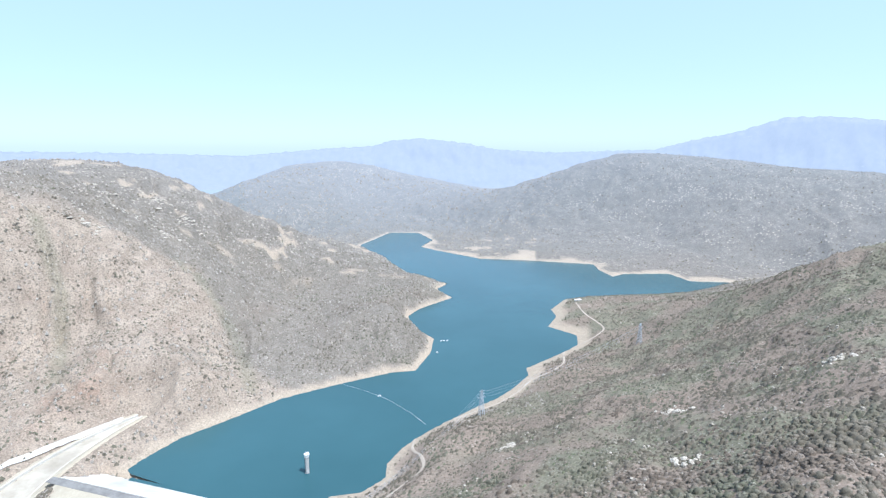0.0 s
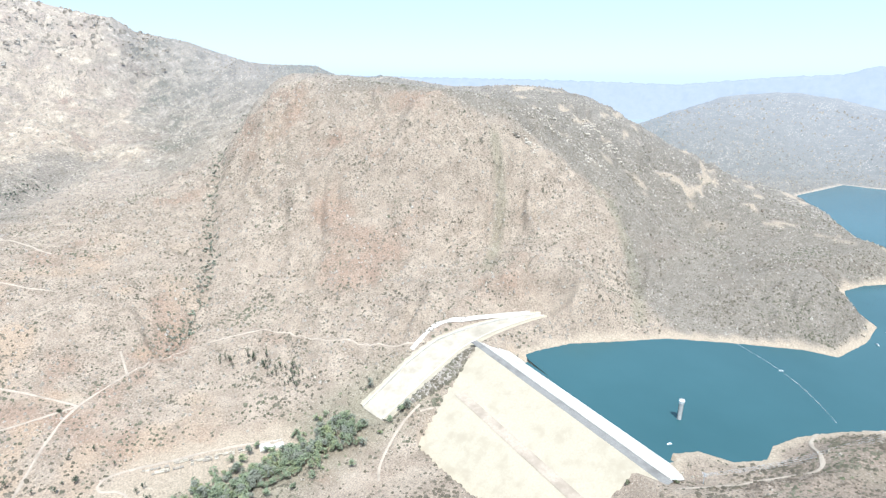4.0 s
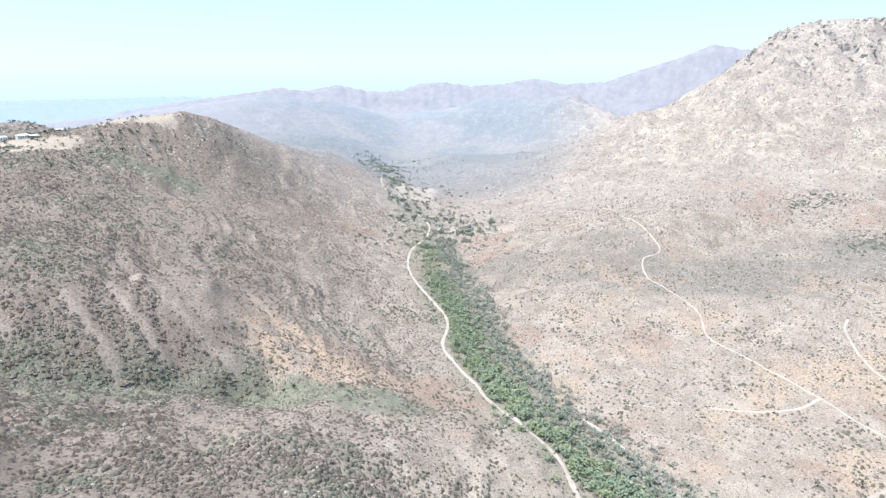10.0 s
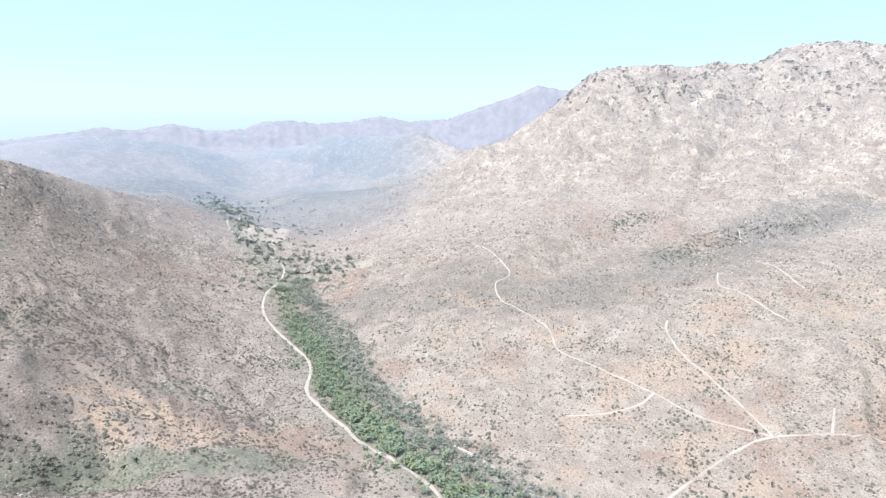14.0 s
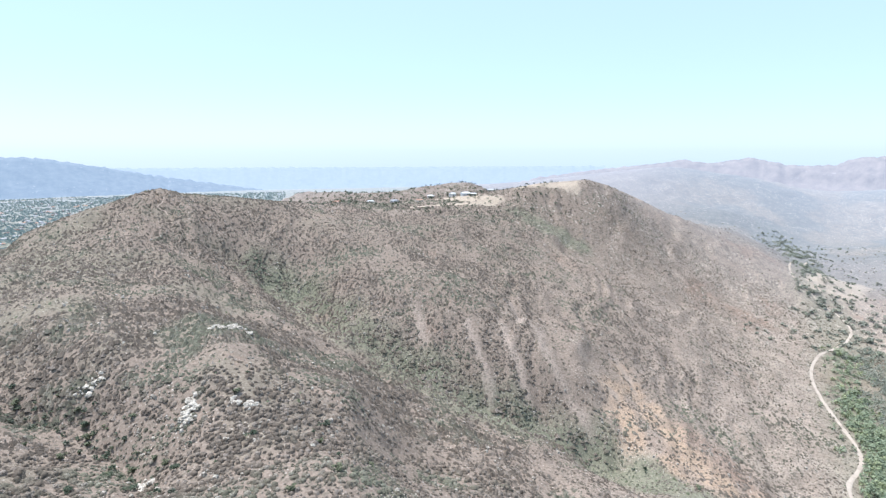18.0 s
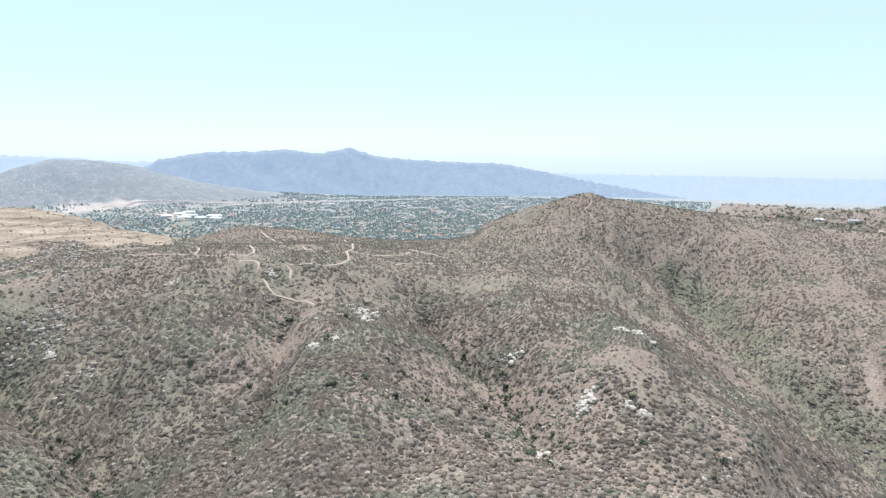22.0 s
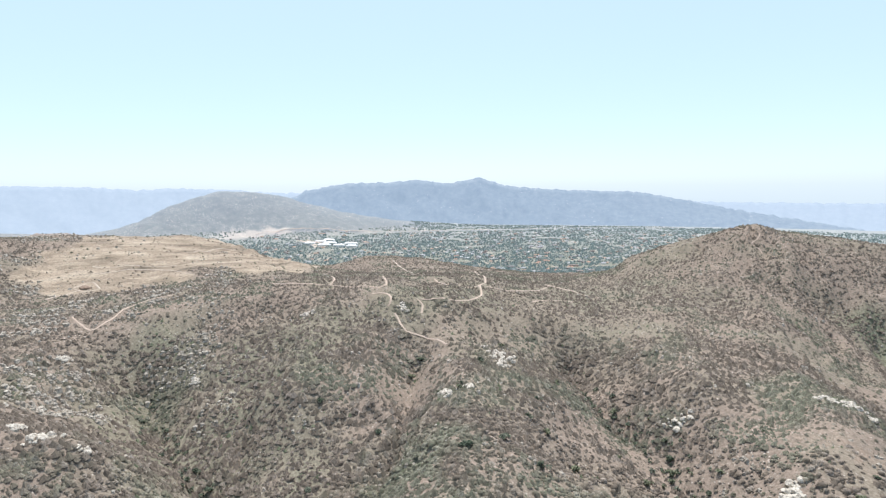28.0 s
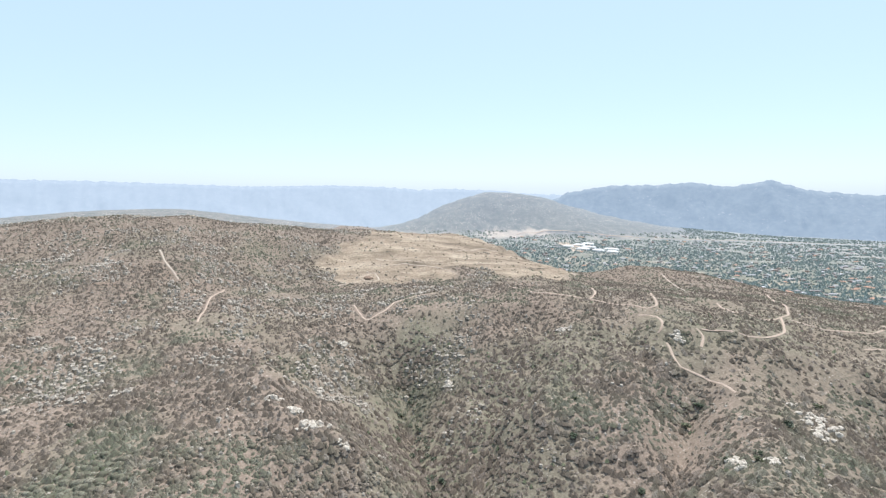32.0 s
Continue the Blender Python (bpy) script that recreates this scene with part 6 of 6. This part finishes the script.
def make_house(lx, ly, tall, roof, wall, label, windows=True, group="", category="house"):
    root = tagged(new("house"), label, category, group)
    bm = bmesh.new()
    box(bm, -lx / 2, lx / 2, -ly / 2, ly / 2, -3, tall)
    part("wall", bm, wall, root)
    bm = bmesh.new()
    e, rise = 0.7, ly * 0.24
    lo = [bm.verts.new(p) for p in ((-lx / 2 - e, -ly / 2 - e, tall), (lx / 2 + e, -ly / 2 - e, tall), (lx / 2 + e, ly / 2 + e, tall), (-lx / 2 - e, ly / 2 + e, tall))]
    up = [bm.verts.new(p) for p in ((-lx / 2 + ly * 0.3, 0, tall + rise), (lx / 2 - ly * 0.3, 0, tall + rise))]
    for f in ((lo[0], lo[1], up[1], up[0]), (lo[1], lo[2], up[1]), (lo[2], lo[3], up[0], up[1]), (lo[3], lo[0], up[0]), (lo[3], lo[2], lo[1], lo[0])):
        bm.faces.new(f)
    part("roof", bm, roof, root)
    if windows:
        for k in range(max(2, int(lx / 4))):
            for side in (-1, 1):
                bm = bmesh.new()
                x = -lx / 2 + lx * (k + 0.5) / max(2, int(lx / 4))
                box(bm, x - 0.8, x + 0.8, side * ly / 2 - 0.06, side * ly / 2 + 0.06, tall * 0.3, tall * 0.75)
                pane = part("window", bm, DARK, root)
                bm = bmesh.new()
                box(bm, x - 0.95, x + 0.95, side * (ly / 2 + 0.09) - 0.12, side * (ly / 2 + 0.09) + 0.12, tall * 0.3 - 0.15, tall * 0.3)
                part("sill", bm, PAINT_WHITE, pane)
    return root


def set_down(root, x, y, turn, sink=0.2):
    root.matrix_basis = pose(x, y, float(height(x, y)) - sink, 0, 0, turn)
    return root


# the villas on the hilltop
for x, y, turn, lx, ly, tall, r, w in ((-305, -1366, 10, 24, 13, 6.5, 2, 1), (-276, -1393, 20, 15, 11, 8, 2, 1), (-322, -1352, 5, 14, 9, 4, 2, 0), (-180, -1330, 30, 18, 11, 4, 0, 0),
                                       (-120, -1352, 0, 20, 11, 4.5, 1, 1), (-60, -1320, 15, 16, 10, 4, 2, 0), (20, -1340, 40, 18, 11, 4, 0, 1), (-220, -1405, 0, 18, 11, 5, 2, 0),
                                       (-420, -1440, 25, 17, 11, 4, 1, 0), (80, -1380, 10, 16, 10, 4, 2, 1), (-380, -1395, 10, 14, 9, 4, 2, 1)):
    set_down(make_house(lx, ly, tall, ROOFS[r], WALLS[w], "pale stucco villa with hipped roof on the ridge", True, "villas on the ridge"), x, y, turn)
# rows of stored concrete and timber in the yard below the dam
def make_stack(lx, ly, rows, seed, mat):
    g = random.Random(seed)
    root = tagged(new("storage_stack"), "low row of pale stacked blocks in a dusty yard", "stack", "stacks in the yard")
    for k in range(rows):
        x0 = -lx / 2
        while x0 < lx / 2:
            w = g.uniform(2.0, 5.5)
            if g.random() > 0.18:
                bm = bmesh.new()
                y0 = -ly / 2 + ly * k / rows
                tall = g.uniform(0.6, 2.0)
                verts = box(bm, x0, min(x0 + w, lx / 2) - 0.4, y0, y0 + ly / rows - g.uniform(0.5, 1.2), -1.0, tall)
                for v in verts[4:]:
                    v.co += Vector((g.uniform(-0.2, 0.2), g.uniform(-0.2, 0.2), g.uniform(-0.15, 0.15)))
                part("block", bm, mat if g.random() > 0.3 else BOULDER_TAN, root)
            x0 += w
    return root


for k, (x, y, lx, ly, rows) in enumerate(((-553, 150, 26, 4, 1), (-545, 152, 18, 7, 2), (-545, 176, 20, 5, 2), (-532, 190, 22, 8, 3), (-522, 212, 22, 8, 3), (-515, 232, 14, 7, 2), (-566, 120, 6, 5, 2), (-538, 168, 12, 4, 1))):
    set_down(make_stack(lx, ly, rows, 80 + k, SANDY), x, y, 66)
pad = tagged(new("concrete_pad"), "bare white concrete pad at the end of the yard", "pad")
bm = bmesh.new()
box(bm, -13, 13, -6, 6, -1.5, 0.3)
part("slab", bm, CONCRETE, pad)
bm = bmesh.new()
box(bm, -13, 13, 6.0, 6.5, -1.5, 1.3)
part("kerb", bm, CONCRETE, pad)
set_down(pad, -498, 256, 66, 0.0)
HIGHWAY = [(2790, -1330), (2640, -1640), (2502, -1784), (2243, -2321), (1963, -2811), (1620, -3280), (1400, -3500)]
# the town in the plain
town_models = [make_house(14 + 3 * (k % 3), 9 + k % 2, 3.4, ROOFS[k % 2], WALLS[k % 2], "small suburban house among trees in the plain", False, "houses of the town") for k in range(6)]
spots = []
while len(spots) < 270:
    a, r = radians(rng.uniform(-246, -198)), rng.uniform(1500, 3150)
    x, y = r * math.sin(a), r * math.cos(a)
    if float(height(x, y)) < 125 and float(height(x * 0.9, y * 0.9)) < 240:
        spots.append((x, y))
for k, (x, y) in enumerate(spots):
    turn = rng.choice((20, 65, 110, 155)) + rng.uniform(-8, 8)
    m = pose(x, y, float(height(x, y)), 0, 0, turn)
    if k < 6:
        town_models[k].matrix_basis = m
    else:
        copy_thing(town_models[rng.randrange(6)], m)
hx, hy = scatter(520, 1500, 3300, -248, -196, 0.8)
ok = height(hx, hy) < 122
hx, hy = hx[ok], hy[ok]
q0 = RS.rand(len(hx)) * 3.1
corner = np.array([(-1, -1, -1.0), (1, -1, -1.0), (1, 1, -1.0), (-1, 1, -1.0), (-1, -1, 1), (1, -1, 1), (1, 1, 1), (-1, 1, 1), (-0.5, 0, 1.9), (0.5, 0, 1.9)])
hs = np.stack([4.5 + 4 * RS.rand(len(hx)) + 9 * (RS.rand(len(hx)) > 0.95), 3.5 + 2 * RS.rand(len(hx)), 1.8 + RS.rand(len(hx))], 1)
cv = corner[None] * hs[:, None, :]
cv = np.stack([hx[:, None] + cv[..., 0] * np.cos(q0)[:, None] - cv[..., 1] * np.sin(q0)[:, None],
               hy[:, None] + cv[..., 0] * np.sin(q0)[:, None] + cv[..., 1] * np.cos(q0)[:, None], height(hx, hy)[:, None] + 1.5 + cv[..., 2]], -1)
tri = np.array([(0, 1, 5), (0, 5, 4), (1, 2, 6), (1, 6, 5), (2, 3, 7), (2, 7, 6), (3, 0, 4), (3, 4, 7), (4, 5, 9), (4, 9, 8), (6, 7, 8), (6, 8, 9), (5, 6, 9), (7, 4, 8)])
tagged(new("far_houses", mesh_of("far_houses", cv.reshape(-1, 3), (tri[None] + 10 * np.arange(len(hx))[:, None, None]).reshape(-1, 3),
       island_material("far_roofs", [(0.0, (0.26, 0.20, 0.17)), (0.35, (0.33, 0.31, 0.29)), (0.75, (0.40, 0.40, 0.40)), (1.0, (0.66, 0.67, 0.68))], 0.85, 0.5, 0.0))),
       "small pale houses of the far town among trees", "houses", kind="stuff")
x, y = scatter(54000, 1350, 3800, -254, -186, 1.0)
ok = (line_distance(x, y, HIGHWAY) > 42) & (height(x, y) < 128) & (perlin(x / 120, y / 120) > -0.4)
x, y = x[ok], y[ok]
size = 2.6 + 4.2 * RS.rand(len(x)) ** 1.5
clumps("town_trees", x, y, size, size * 1.1, 4, 1, LEAF_TOWN_HAZY, "blue-green garden trees of the town, paled with painted haze", 0.2, "stuff", "trees", 0.6)
x, y = scatter(900, 1150, 1900, -186, -158, 1.0)
ok = height(x, y) > 200
joined_trees("ridge_trees", np.stack([x[ok], y[ok]], 1), 5, 3.4, LEAF_DARK, "dark trees among houses on the ridge", 16, 20, 1.2)
joined_trees("house_cypress", [(-262, -1385), (-268, -1380), (-288, -1352), (-330, -1340), (-240, -1370)], 14, 2.0, LEAF_DARK, "tall dark cypress trees beside the villa", 17, 60, 0.9)
# highway across the plain
ribbon("highway", HIGHWAY, 12, DIRT, "pale concrete highway crossing the plain", "highway", 4.0, 25, 0.0)
for k, (x, y) in enumerate(((2062, -1367), (2120, -1330), (2180, -1395), (2240, -1330), (2300, -1420), (2090, -1450), (2010, -1400), (2350, -1500))):
    set_down(make_house(46 + 8 * (k % 3), 24, 6.0, ROOFS[2], WALLS[1], "large pale warehouse beside a bare lot in the plain", False, "warehouses of the town", "warehouse"), x, y, 35 + 5 * (k % 3))
ribbon("highway", [(2080, -1290), (2340, -1400), (2480, -1430)], 60, DIRT, "pale bare lot in the plain", "lot", 1.5, 25, 0.2)
# small white building on the point
hut = set_down(make_house(16, 7, 3.5, ROOFS[2], WALLS[0], "low white building on the point above the lake", True, "", "hut"), 314, 1219, 20)
# heap of earth inside the ring track on the mesa
bm = bmesh.new()
bmesh.ops.create_icosphere(bm, subdivisions=3, radius=1.0)
for w in bm.verts:
    d = 1 + 0.25 * noise.noise(w.co * 1.7) + 0.1 * noise.noise(w.co * 5)
    w.co = Vector((w.co.x * 9 * d, w.co.y * 6 * d, max(w.co.z, -0.2) * 4.5 * d))
heap = part("earth_heap", bm, plain_material("dug_earth", (0.20, 0.14, 0.10), (0.30, 0.22, 0.16), 0.6, 0.95, 0.2), None, "", pose(930, -197, float(height(930, -197)), 0, 0, 30))
tagged(heap, "low heap of dug brown earth inside a ring track", "heap")
